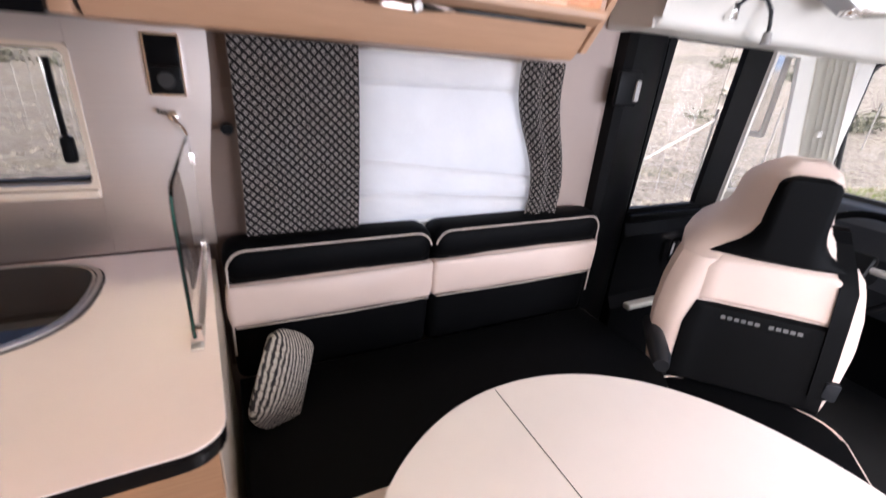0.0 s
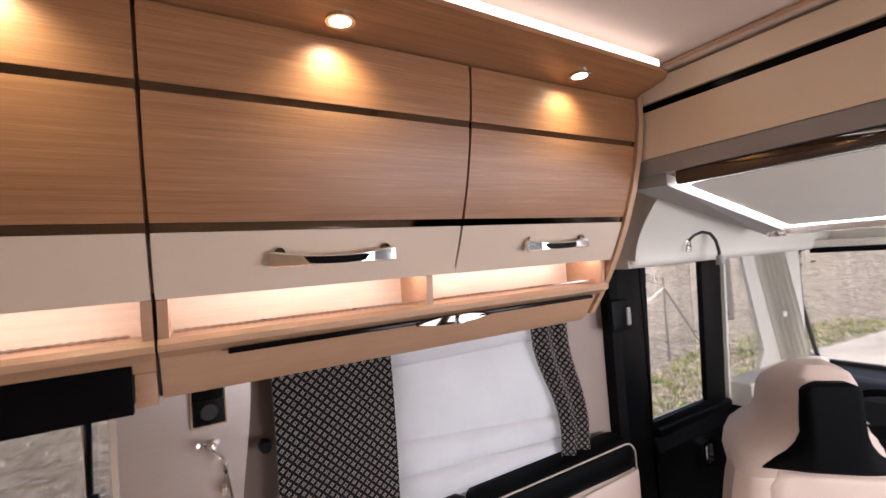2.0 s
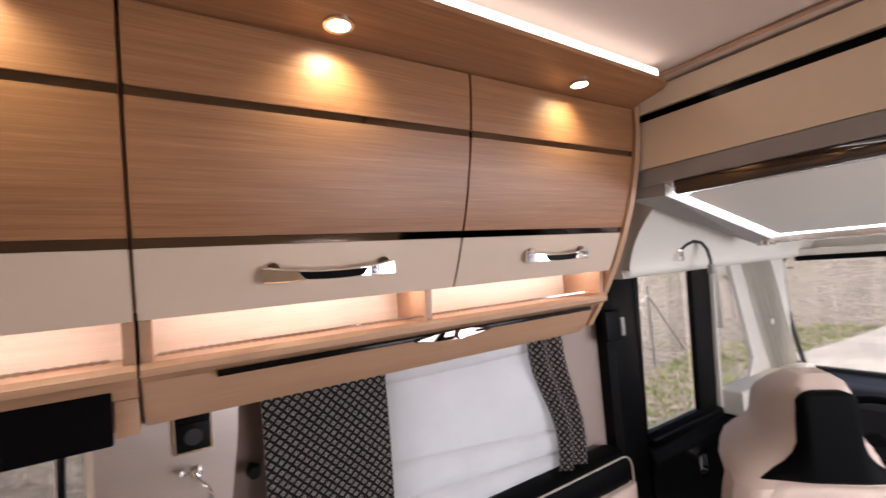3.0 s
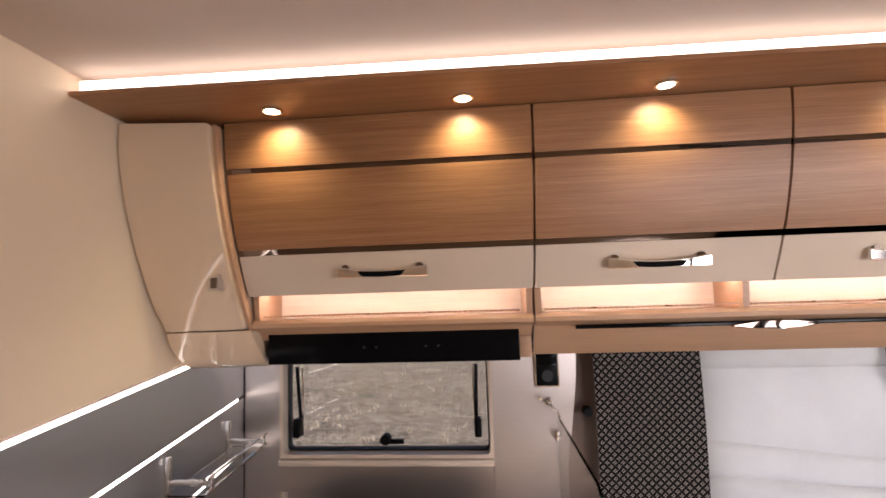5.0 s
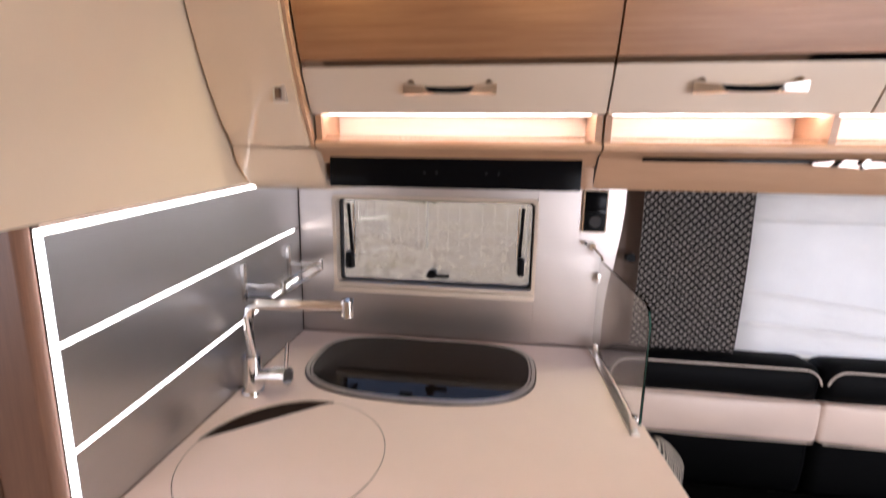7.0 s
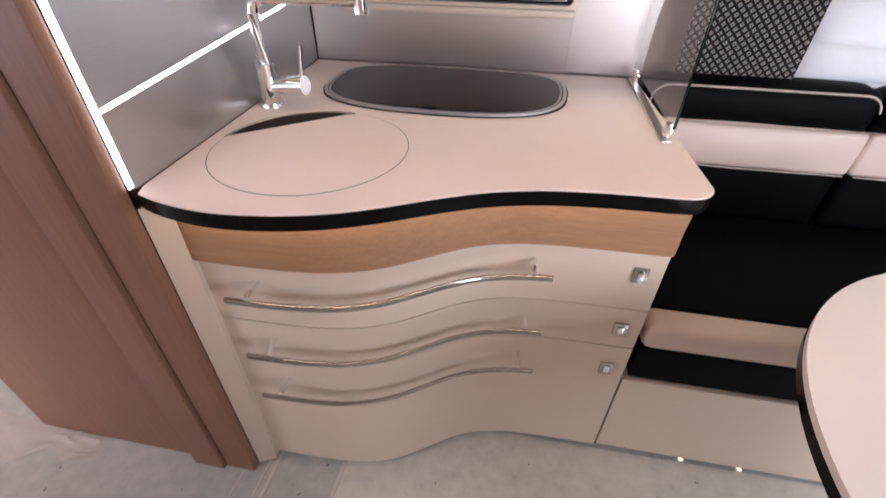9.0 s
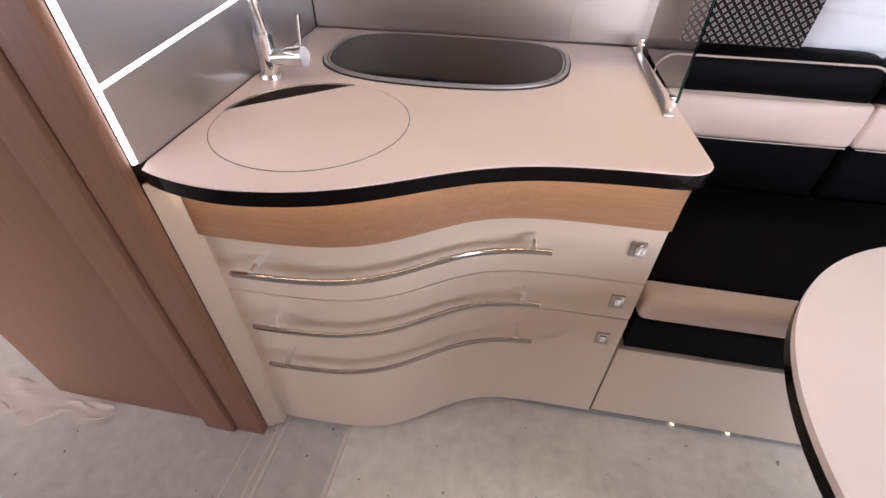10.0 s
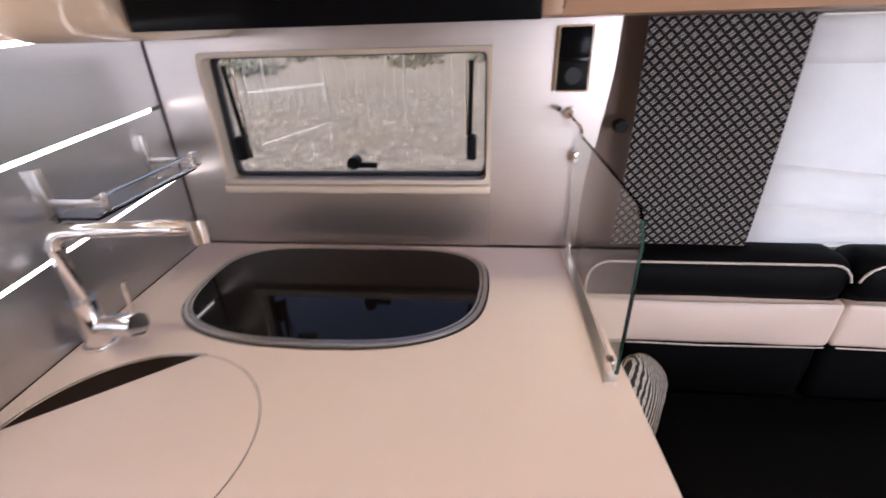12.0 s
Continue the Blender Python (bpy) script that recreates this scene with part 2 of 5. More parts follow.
def curtain_material():
    """Black cloth with a cream lattice of overlapping circles."""
    n = Nodes("lattice_curtain_cloth")
    s = 0.0162
    tc = n.tree.nodes.new("ShaderNodeTexCoord")
    sep = n.add("ShaderNodeSeparateXYZ", Vector=tc.outputs["UV"])
    x, z = sep.outputs[0], sep.outputs[1]
    k = 0.70711 / s
    u = n.math("FRACT", n.math("ADD", n.math("MULTIPLY", n.math("ADD", x, z), k), 300))
    w = n.math("FRACT", n.math("ADD", n.math("MULTIPLY", n.math("SUBTRACT", x, z), k), 300))
    count = None
    for cx in (0, 1):
        for cy in (0, 1):
            d = n.math("SQRT", n.math("ADD", n.math("POWER", n.math("SUBTRACT", u, cx), 2), n.math("POWER", n.math("SUBTRACT", w, cy), 2)))
            inside = n.math("LESS_THAN", d, 0.745)
            count = inside if count is None else n.math("ADD", count, inside)
    petal = n.math("GREATER_THAN", count, 1.5)
    du = n.math("MINIMUM", u, n.math("SUBTRACT", 1, u))
    dw = n.math("MINIMUM", w, n.math("SUBTRACT", 1, w))
    dot = n.math("LESS_THAN", n.math("MAXIMUM", du, dw), 0.11)
    dark = n.math("MAXIMUM", petal, dot)
    weave = n.noise(tc.outputs["UV"], 900.0, 2.0)
    cream = n.ramp(weave, [(0.3, (0.44, 0.38, 0.34)), (0.7, (0.60, 0.53, 0.48))])
    black = n.ramp(weave, [(0.3, (0.006, 0.005, 0.005)), (0.7, (0.017, 0.014, 0.013))])
    n.bump(weave, 0.4, 0.001)
    return n.done(n.mix(dark, cream, black), 0.9)


def stripe_material():
    n = Nodes("striped_pillow_cloth")
    v = n.coords((1, 1, 1))
    sep = n.add("ShaderNodeSeparateXYZ", Vector=v)
    wob = n.noise(v, 60.0, 2.0)
    f = n.math("FRACT", n.math("ADD", n.math("ADD", n.math("MULTIPLY", sep.outputs[0], 95.0), n.math("MULTIPLY", wob, 0.9)), 100.0))
    g = n.math("FRACT", n.math("ADD", n.math("ADD", n.math("MULTIPLY", sep.outputs[2], 60.0), n.math("MULTIPLY", wob, 0.7)), 100.0))
    dark = n.math("MAXIMUM", n.math("GREATER_THAN", f, 0.52), n.math("GREATER_THAN", g, 0.94))
    return n.done(n.mix(dark, (0.40, 0.35, 0.30), (0.012, 0.010, 0.010)), 0.9)


def ground_material():
    n = Nodes("dry_grassland")
    v = n.coords()
    mid, fine, tiny = n.noise(v, 1.3, 6.0, 0.75), n.noise(v, 6.0, 6.0, 0.75), n.noise(v, 28.0, 4.0, 0.7)
    col = n.ramp(mid, [(0.3, (0.165, 0.15, 0.12)), (0.5, (0.275, 0.25, 0.205)), (0.7, (0.40, 0.375, 0.325))])
    col = n.mix(n.ramp(n.noise(v, 0.4, 5.0), [(0.55, (0, 0, 0)), (0.68, (0.6, 0.6, 0.6))]), col, (0.17, 0.17, 0.085))
    col = n.mix(n.ramp(fine, [(0.40, (0.9, 0.9, 0.9)), (0.53, (0, 0, 0))]), col, (0.065, 0.055, 0.042))
    col = n.mix(n.ramp(n.noise(v, 9.0, 6.0, 0.75), [(0.55, (0, 0, 0)), (0.62, (1, 1, 1))]), col, (0.52, 0.50, 0.465))
    col = n.mix(n.ramp(tiny, [(0.4, (0.5, 0.5, 0.5)), (0.6, (0, 0, 0))]), col, (0.13, 0.105, 0.08))
    n.bump(n.math("ADD", fine, mid), 0.9, 0.1)
    return n.done(col, 0.95)


# the sheet is warmer by itself; the 1.3 lift paints daylight glare into it
FLOOR_WARM_LIT = floor_material("vinyl_floor_warm_lit", (0.72, 0.65, 0.51), 1.3)
FLOOR, CURTAIN, STRIPES, GROUND = floor_material("vinyl_floor", (0.43, 0.415, 0.395)), curtain_material(), stripe_material(), ground_material()
ROAD = painted("pale_dirt_track", (0.33, 0.315, 0.28), 0.95, 0.25, 0.8, 9.0, 0.6)
SHRUB = painted("shrub_leaves", (0.12, 0.125, 0.085), 0.85, 0.4, 3.0, 30.0, 0.2)
STRAW = painted("dry_grass_blades", (0.33, 0.30, 0.245), 0.9, 0.25, 2.0, 40.0, 0.1)
GREENG = painted("green_grass_blades", (0.16, 0.20, 0.06), 0.9, 0.25, 2.0, 40.0, 0.1)
TAPE = painted("pale_floor_tape", (0.56, 0.49, 0.43), 0.5, 0.05)
ZINC = painted("galvanised_steel", (0.36, 0.36, 0.35), 0.45, 0.1, metal=0.7)
CLOTH_GREY = cloth("grey_cab_curtain", (0.85, 0.83, 0.78), 0.7)
PAPER = painted("pale_floor_paper", (0.46, 0.40, 0.36), 0.6, 0.06)


# ---- building helpers ----
def link(name, bm, material, parent=None, label="", smooth=True):
    me = bpy.data.meshes.new(name)
    bmesh.ops.recalc_face_normals(bm, faces=bm.faces)
    bm.to_mesh(me)
    bm.free()
    for m in material if isinstance(material, (list, tuple)) else [material]:
        me.materials.append(m)
    if smooth:
        me.shade_smooth()
        me.set_sharp_from_angle(angle=radians(35))
    ob = new(name, me)
    if parent is not None:
        ob.parent = parent
        ob.matrix_parent_inverse = parent.matrix_world.inverted()
    if label:
        ob["label"] = label
    return ob


def part(name, bm, material, parent, label="", smooth=True):
    return link(name, bm, material, parent, label, smooth)


def thing(name, label, category, group="", kind=""):
    return tagged(new(name), label, category, group, kind)


def structure(name, bm, material, label, category="structure", smooth=True):
    return tagged(link(name, bm, material, None, "", smooth), label, category, "", "structure")


def box(x0, x1, y0, y1, z0, z1, bevel=0.0, seg=2, bm=None):
    own = bmesh.new()
    bmesh.ops.create_cube(own, size=1)
    for v in own.verts:
        v.co = Vector(((x0 + x1) / 2 + v.co.x * (x1 - x0), (y0 + y1) / 2 + v.co.y * (y1 - y0), (z0 + z1) / 2 + v.co.z * (z1 - z0)))
    if bevel:
        bmesh.ops.bevel(own, geom=own.edges[:], offset=bevel, segments=seg, profile=0.6, affect="EDGES")
    return joined(bm, own)


def joined(bm, own):
    if bm is None:
        return own
    me = bpy.data.meshes.new("tmp")
    own.to_mesh(me)
    own.free()
    bm.from_mesh(me)
    bpy.data.meshes.remove(me)
    return bm


def prism(points, axis, a, b, bevel=0.0, seg=2, bm=None):
    """A polygon swept along an axis from a to b. points: (x, y) for z, (y, z) for x, (x, z) for y."""
    own = bmesh.new()
    place = {"z": lambda p, h: (p[0], p[1], h), "x": lambda p, h: (h, p[0], p[1]), "y": lambda p, h: (p[0], h, p[1])}[axis]
    lo = [own.verts.new(place(p, a)) for p in points]
    hi = [own.verts.new(place(p, b)) for p in points]
    n = len(points)
    own.faces.new(lo), own.faces.new(hi)
    for i in range(n):
        own.faces.new((lo[i], lo[(i + 1) % n], hi[(i + 1) % n], hi[i]))
    if bevel:
        caps = [e for e in own.edges if all(v in set(lo) for v in e.verts) or all(v in set(hi) for v in e.verts)]
        bmesh.ops.bevel(own, geom=caps, offset=bevel, segments=seg, profile=0.6, affect="EDGES")
    return joined(bm, own)


def tube(points, radius, sides=12, closed=False, bm=None, flat=1.0):
    """A round bar along a line of points; flat squeezes it in z."""
    own = bmesh.new()
    pts = [Vector(p) for p in points]
    rings = []
    for i, p in enumerate(pts):
        before, after = pts[i - 1] if (i or closed) else p, pts[(i + 1) % len(pts)] if (i + 1 < len(pts) or closed) else p
        way = (after - before).normalized()
        side = way.cross(Vector((0, 0, 1)))
        side = side.normalized() if side.length > 1e-4 else Vector((1, 0, 0))
        up = side.cross(way)
        r = radius[i] if isinstance(radius, (list, tuple)) else radius
        rings.append([own.verts.new(p + side * math.cos(a) * r + up * math.sin(a) * r * flat) for a in (2 * math.pi * k / sides for k in range(sides))])
    pairs = list(zip(rings, rings[1:])) + ([(rings[-1], rings[0])] if closed else [])
    for r0, r1 in pairs:
        for k in range(sides):
            own.faces.new((r0[k], r0[(k + 1) % sides], r1[(k + 1) % sides], r1[k]))
    if not closed:
        own.faces.new(rings[0]), own.faces.new(rings[-1])
    return joined(bm, own)


def arc(cx, cy, r, a0, a1, n=8):
    return [(cx + r * math.cos(radians(a0 + (a1 - a0) * i / n)), cy + r * math.sin(radians(a0 + (a1 - a0) * i / n))) for i in range(n + 1)]


def rounded(x0, x1, y0, y1, r, n=6):
    return arc(x1 - r, y0 + r, r, -90, 0, n) + arc(x1 - r, y1 - r, r, 0, 90, n) + arc(x0 + r, y1 - r, r, 90, 180, n) + arc(x0 + r, y0 + r, r, 180, 270, n)


def ring(outer, inner, axis, a, b, bm=None):
    """A frame between two outlines of equally many points."""
    own = bmesh.new()
    place = {"z": lambda p, h: (p[0], p[1], h), "x": lambda p, h: (h, p[0], p[1]), "y": lambda p, h: (p[0], h, p[1])}[axis]
    loops = [[own.verts.new(place(p, h)) for p in line] for line, h in ((outer, a), (outer, b), (inner, b), (inner, a))]
    n = len(outer)
    for l0, l1 in zip(loops, loops[1:] + loops[:1]):
        for i in range(n):
            own.faces.new((l0[i], l0[(i + 1) % n], l1[(i + 1) % n], l1[i]))
    return joined(bm, own)


def scaled(points, k, grow=0.0):
    cx, cy = sum(p[0] for p in points) / len(points), sum(p[1] for p in points) / len(points)
    out = []
    for x, y in points:
        d = math.hypot(x - cx, y - cy)
        f = k + grow / d
        out.append((cx + (x - cx) * f, cy + (y - cy) * f))
    return out


def grid(fn, nu, nv, bm=None, uv=None):
    own = bmesh.new()
    vs = [[own.verts.new(fn(i / nu, j / nv)) for j in range(nv + 1)] for i in range(nu + 1)]
    lay = own.loops.layers.uv.new("UVMap") if uv else None
    for i in range(nu):
        for j in range(nv):
            f = own.faces.new((vs[i][j], vs[i + 1][j], vs[i + 1][j + 1], vs[i][j + 1]))
            if uv:
                for loop, (a, b) in zip(f.loops, ((i, j), (i + 1, j), (i + 1, j + 1), (i, j + 1))):
                    loop[lay].uv = uv(a / nu, b / nv)
    return joined(bm, own)


def cushion(x0, x1, y0, y1, z0, z1, r, puff=0.0, seg=4):
    """A soft block: rounded, with a little swelling."""
    bm = box(x0, x1, y0, y1, z0, z1, r, seg)
    bmesh.ops.subdivide_edges(bm, edges=[e for e in bm.edges if e.calc_length() > 0.08], cuts=9, use_grid_fill=True)
    c = Vector(((x0 + x1) / 2, (y0 + y1) / 2, (z0 + z1) / 2))
    h = Vector(((x1 - x0) / 2, (y1 - y0) / 2, (z1 - z0) / 2))
    for v in bm.verts:
        q = Vector(((v.co.x - c.x) / h.x, (v.co.y - c.y) / h.y, (v.co.z - c.z) / h.z))
        for a in range(3):
            b, d = (a + 1) % 3, (a + 2) % 3
            v.co[a] += puff * q[a] * (1 - q[b] ** 2) * (1 - q[d] ** 2)
        v.co += 0.0025 * noise.noise_vector(v.co * 8) + 0.0012 * noise.noise_vector(v.co * 24)
    return bm


def cyl(p0, p1, r, sides=20, r2=None):
    return tube([p0, p1], [r, r if r2 is None else r2], sides)


# ---- the shell ----
WALL_Y, CEIL_Z = 1.03, 2.042


def panel_x(y):
    """The slightly splayed kitchen partition."""
    return 0.225 - 0.055 * (y - 0.1)


structure("floor", box(-2.2, 4.3, -1.2, WALL_Y + 0.04, -0.06, 0.0), FLOOR, "grey mottled vinyl floor, dusty", "floor")
structure("ceiling", box(-2.2, 4.3, -1.2, WALL_Y + 0.04, CEIL_Z, CEIL_Z + 0.05), CEIL, "beige fabric ceiling", "ceiling")
structure("ceiling_seam_trim", box(2.035, 2.05, -1.19, 0.5, CEIL_Z - 0.006, CEIL_Z - 0.002), WOOD_PALE, "thin seam strip in the ceiling", "trim")

# window-side wall with two openings
K = (0.312, 0.965, 1.108, 1.39)   # kitchen window opening
S = (1.62, 2.22, 0.93, 1.43)       # window behind the blind
bm = bmesh.new()
y0, y1 = WALL_Y, WALL_Y + 0.035
for a, b, hole in ((-2.2, K[0], None), (K[0], K[1], K), (K[1], S[0], None), (S[0], S[1], S), (S[1], 2.534, None)):
    if hole:
        box(a, b, y0, y1, -0.05, hole[2], bm=bm)
        box(a, b, y0, y1, hole[3], CEIL_Z, bm=bm)
    else:
        box(a, b, y0, y1, -0.05, CEIL_Z, bm=bm)
structure("wall_window_side", bm, WALL_PALE, "pale beige fabric-covered side wall", "wall", False)
# opposite side, out of view; its openings are added to let fill light in
bm = bmesh.new()
for a, b, lo, hi in ((-2.2, -1.9, None, None), (-1.9, -1.05, 1.0, 1.6), (-1.05, 1.9, None, None), (1.9, 2.55, 0.82, 1.58), (2.55, 2.6, None, None)):
    if lo is None:
        box(a, b, -1.24, -1.2, -0.05, CEIL_Z, bm=bm)
    else:
        box(a, b, -1.24, -1.2, -0.05, lo, bm=bm), box(a, b, -1.24, -1.2, hi, CEIL_Z, bm=bm)
structure("wall_opposite", bm, CREAM_MATT, "plain cream side wall with unseen openings added for fill light", "wall", False)
structure("wall_rear", box(-2.24, -2.2, -1.24, WALL_Y + 0.04, -0.05, CEIL_Z), WALL_PALE, "plain pale rear wall", "wall", False)
structure("wall_panel_taupe", box(1.20, 1.60, WALL_Y - 0.006, WALL_Y - 0.001, 0.5, 1.47), WALL_FELT, "taupe fabric wall strip beside the curtain", "wall")

# opposite cab side: door with an open view
bm = bmesh.new()
box(2.60, 2.80, -1.24, -1.2, -0.05, CEIL_Z, bm=bm)
box(2.80, 3.84, -1.24, -1.2, -0.05, 0.95, bm=bm)
box(2.80, 3.84, -1.24, -1.2, 1.59, CEIL_Z, bm=bm)
box(3.84, 4.3, -1.24, -1.2, -0.05, CEIL_Z, bm=bm)
structure("wall_cab_opposite", bm, PLASTIC_B, "black cab side wall", "wall", False)

# partition beside the worktop: beige above, brushed metal below
def slab_x(y0, y1, z0, z1, out, thick=0.02, slope=0.0, level=False):
    """A board on the partition; out: how far it stands proud of it."""
    bm = bmesh.new()
    vs = []
    for d in (out, out - thick):
        for y, lift in ((y0, 0), (y1, slope * (y1 - y0))):
            for z in (z0 + (0 if level else lift), z1 + lift):
                vs.append(bm.verts.new((panel_x(y) + d, y, z)))
    for f in ((0, 1, 3, 2), (4, 6, 7, 5), (0, 4, 5, 1), (2, 3, 7, 6), (0, 2, 6, 4), (1, 5, 7, 3)):
        bm.faces.new([vs[i] for i in f])
    return bm


RISE = 0.07
structure("wall_partition", prism([(panel_x(0.07) - 0.03, 0.15), (panel_x(1.03) - 0.03, 1.03), (panel_x(1.03) - 0.06, 1.03), (panel_x(0.07) - 0.06, 0.15)], "z", 0, CEIL_Z),
                      WALL_FELT, "kitchen partition wall core", "wall")
# upper board starts over the light strip
bm = bmesh.new()
lo = [(0.05, 1.405), (WALL_Y, 1.408 + RISE * 0.96)]
vs = []
for d in (0.0, -0.008):
    for y, z in (lo[0], lo[1], (WALL_Y, CEIL_Z), (0.05, CEIL_Z)):
        vs.append(bm.verts.new((panel_x(y) + 0.004 + d, y, z)))
bm.faces.new(vs[:4]), bm.faces.new(vs[4:])
for i in range(4):
    bm.faces.new((vs[i], vs[(i + 1) % 4], vs[4 + (i + 1) % 4], vs[4 + i]))
structure("wall_partition_upper", bm, CREAM_MATT, "smooth cream upper wall board", "wall")
tagged(link("splash_panel_backing", slab_x(0.12, 1.0, 0.93, 1.47, -0.012, 0.012), WALL_FELT), "dark backing behind the panels", "wall", "", "structure")
ZS = [(0.9205, 1.051), (1.059, 1.223), (1.232, 1.3925)]
for z0, z1 in ZS:
    tagged(link("splash_panel", slab_x(0.1135, 0.9994, z0, z1, 0.0, 0.01, RISE, z0 < 0.95), SILVER), "brushed aluminium wall panel above the worktop", "wall panel", "kitchen wall panels", "structure")
for z0, z1, ya, yb in ((1.3932, 1.4008, 0.114, 0.80), (1.2235, 1.2315, 0.115, 0.96), (1.0515, 1.0585, 0.117, 0.97)):
    tagged(link("light_strip", slab_x(ya, yb, z0, z1, -0.001, 0.006, RISE), LED_P), "white light strip between the metal panels", "light strip", "partition light strips")
tagged(link("light_strip", prism([(panel_x(0.1) - 0.006, 0.1042), (panel_x(0.1) - 0.001, 0.1042), (panel_x(0.1) - 0.001, 0.1125), (panel_x(0.1) - 0.006, 0.1125)], "z", 0.925, 1.40), LED_P),
       "upright white light strip beside the column", "light strip", "partition light strips")
bm = prism([(0.2195, 0.103), (0.2615, 0.126), (0.2615, 0.17), (0.2195, 0.17)], "z", 0.0, 0.886, 0.002)
structure("column_filler", bm, CREAM, "cream filler strip at the base cabinet", "trim")

# wooden aisle wall and its stepped column
wall_aisle = structure("wall_aisle", box(-0.513, 0.03, 0.088, 0.20, 0.0, CEIL_Z, 0.002), WOOD_UP, "brown wood-grain aisle wall", "wall")
for x0, x1, yf, yb in ((0.034, 0.128, 0.066, 0.2), (0.132, 0.219, 0.076, 0.103)):
    part("plank", box(x0, x1, yf, yb, 0.0, CEIL_Z, 0.005, 3), WOOD_UP, wall_aisle)
structure("wall_aisle_return", box(-0.513, -0.48, 0.2, WALL_Y, 0, CEIL_Z), WOOD_UP, "brown wooden side of the wardrobe", "wall")

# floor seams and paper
structure("floor_sheet", prism([(0.478, 0.33), (2.45, 0.35), (2.45, -1.19), (0.455, -1.19)], "z", 0.0002, 0.0014), FLOOR_WARM_LIT, "warmer grey vinyl floor sheet, paled for daylight glare", "floor")
for x0, w in ((0.268, 0.010), (0.247, 0.006), (0.185, 0.004), (0.462, 0.012)):
    bm = prism([(x0, 0.15), (x0 + w, 0.15), (x0 - 0.03 + w, -1.1), (x0 - 0.03, -1.1)], "z", 0.0005, 0.0018)
    tagged(link("floor_tape", bm, TAPE), "pale worn strip on the vinyl floor", "tape", "strips on the floor", "structure")
bm = grid(lambda u, v: (-1.05 + 0.78 * u + 0.05 * noise.noise(Vector((v * 3, u * 2, 4))), 0.075 - (0.05 + 0.10 * (1 - u) ** 0.6) * (1 - v) * (1 + 0.5 * noise.noise(Vector((u * 8, 0, 1)))) + 0.05 * (1 - u),
                         0.003 + 0.012 * max(0, noise.noise(Vector((u * 9, v * 5, 2))))), 40, 10)
tagged(link("floor_paper", bm, PAPER), "crumpled pale protective paper on the floor", "paper")


# ---- kitchen window ----
win = tagged(new("window_1"), "hinged kitchen window with black stays, open view", "window", "", "structure")
part("window_frame", ring(rounded(0.297, 0.979, 1.079, 1.404, 0.012), rounded(0.309, 0.968, 1.104, 1.393, 0.015), "y", 0.994, 1.066), CREAM, win, "beige plastic frame")
part("window_sill", box(0.298, 0.978, 0.978, 1.03, 1.074, 1.094, 0.006), CREAM, win, "rounded cream lower rail")
part("inner_seal", ring(rounded(0.3092, 0.9678, 1.1042, 1.3928, 0.015), rounded(0.3145, 0.963, 1.109, 1.3885, 0.018), "y", 1.03, 1.05), RUBBER, win, "black rubber seal")
pane = part("pane", box(0.31, 0.967, 1.058, 1.062, 1.106, 1.391), PANE_TINT, win, "lightly tinted acrylic pane")
pane.visible_shadow = False
for x, s in ((0.345, 1), (0.932, -1)):
    stay = part("window_stay", tube([(x, 1.02, 1.375), (x + 0.004 * s, 1.03, 1.25), (x + 0.006 * s, 1.045, 1.15)], 0.006, 8), PLASTIC_B, win, "black folding stay")
    part("stay_knob", box(x - 0.012, x + 0.012, 1.005, 1.04, 1.15, 1.21, 0.008), PLASTIC_B, stay)
    part("stay_rod", tube([(x + 0.012 * s, 1.035, 1.37), (x + 0.013 * s, 1.04, 1.2)], 0.0028, 8), CHROME, stay, "thin metal rod")
han = part("window_latch", box(0.615, 0.695, 1.015, 1.03, 1.128, 1.142, 0.005), PLASTIC_B, win, "black latch handle")
part("latch_knob", cyl((0.635, 1.01, 1.142), (0.635, 1.04, 1.142), 0.016, 16), PLASTIC_B, han)

# brushed metal board on the window wall, with a wavy end
def wavy_x(z):
    t = (z - 0.93) / 0.54
    return 1.205 + 0.036 * (0.5 - 0.5 * math.cos(math.pi * min(1, max(0, (t - 0.15) / 0.75))))


ya, yb = 1.0, 1.029
sb = tagged(new("splashback"), "brushed aluminium splashback round the kitchen window", "splashback", "", "structure")
for x0, x1, z0, z1 in ((0.15, 0.298, 0.925, 1.475), (0.298, 0.976, 0.925, 1.0785), (0.298, 0.976, 1.4045, 1.475)):
    part("panel", box(x0, x1, ya, yb, z0, z1), SILVER_X, sb)
zs = [0.925 + 0.55 * i / 24 for i in range(25)]
part("panel", prism([(0.976, 0.925)] + [(wavy_x(z), z) for z in zs] + [(0.976, 1.475)], "y", ya, yb, 0.001, 1), SILVER_X, sb, "panel with a wavy end")

structure("corner_joint", box(0.1755, 0.1785, 0.9965, 0.9995, 0.922, 1.432), DARK_GAP, "thin dark joint in the metal-clad corner", "trim")

# ---- overhead cabinets ----
def door_y(z):
    d = 2.0 - z
    return 0.487 + 0.030 * d + 0.645 * d * d


def curved_slab(x0, x1, z0, z1, out=0.0, thick=0.016, n=10, bevel=0.0015):
    front = [(door_y(z0 + (z1 - z0) * i / n) - out, z0 + (z1 - z0) * i / n) for i in range(n + 1)]
    back = [(y + thick, z) for y, z in reversed(front)]
    return prism(front + back, "x", x0, x1, bevel, 1)


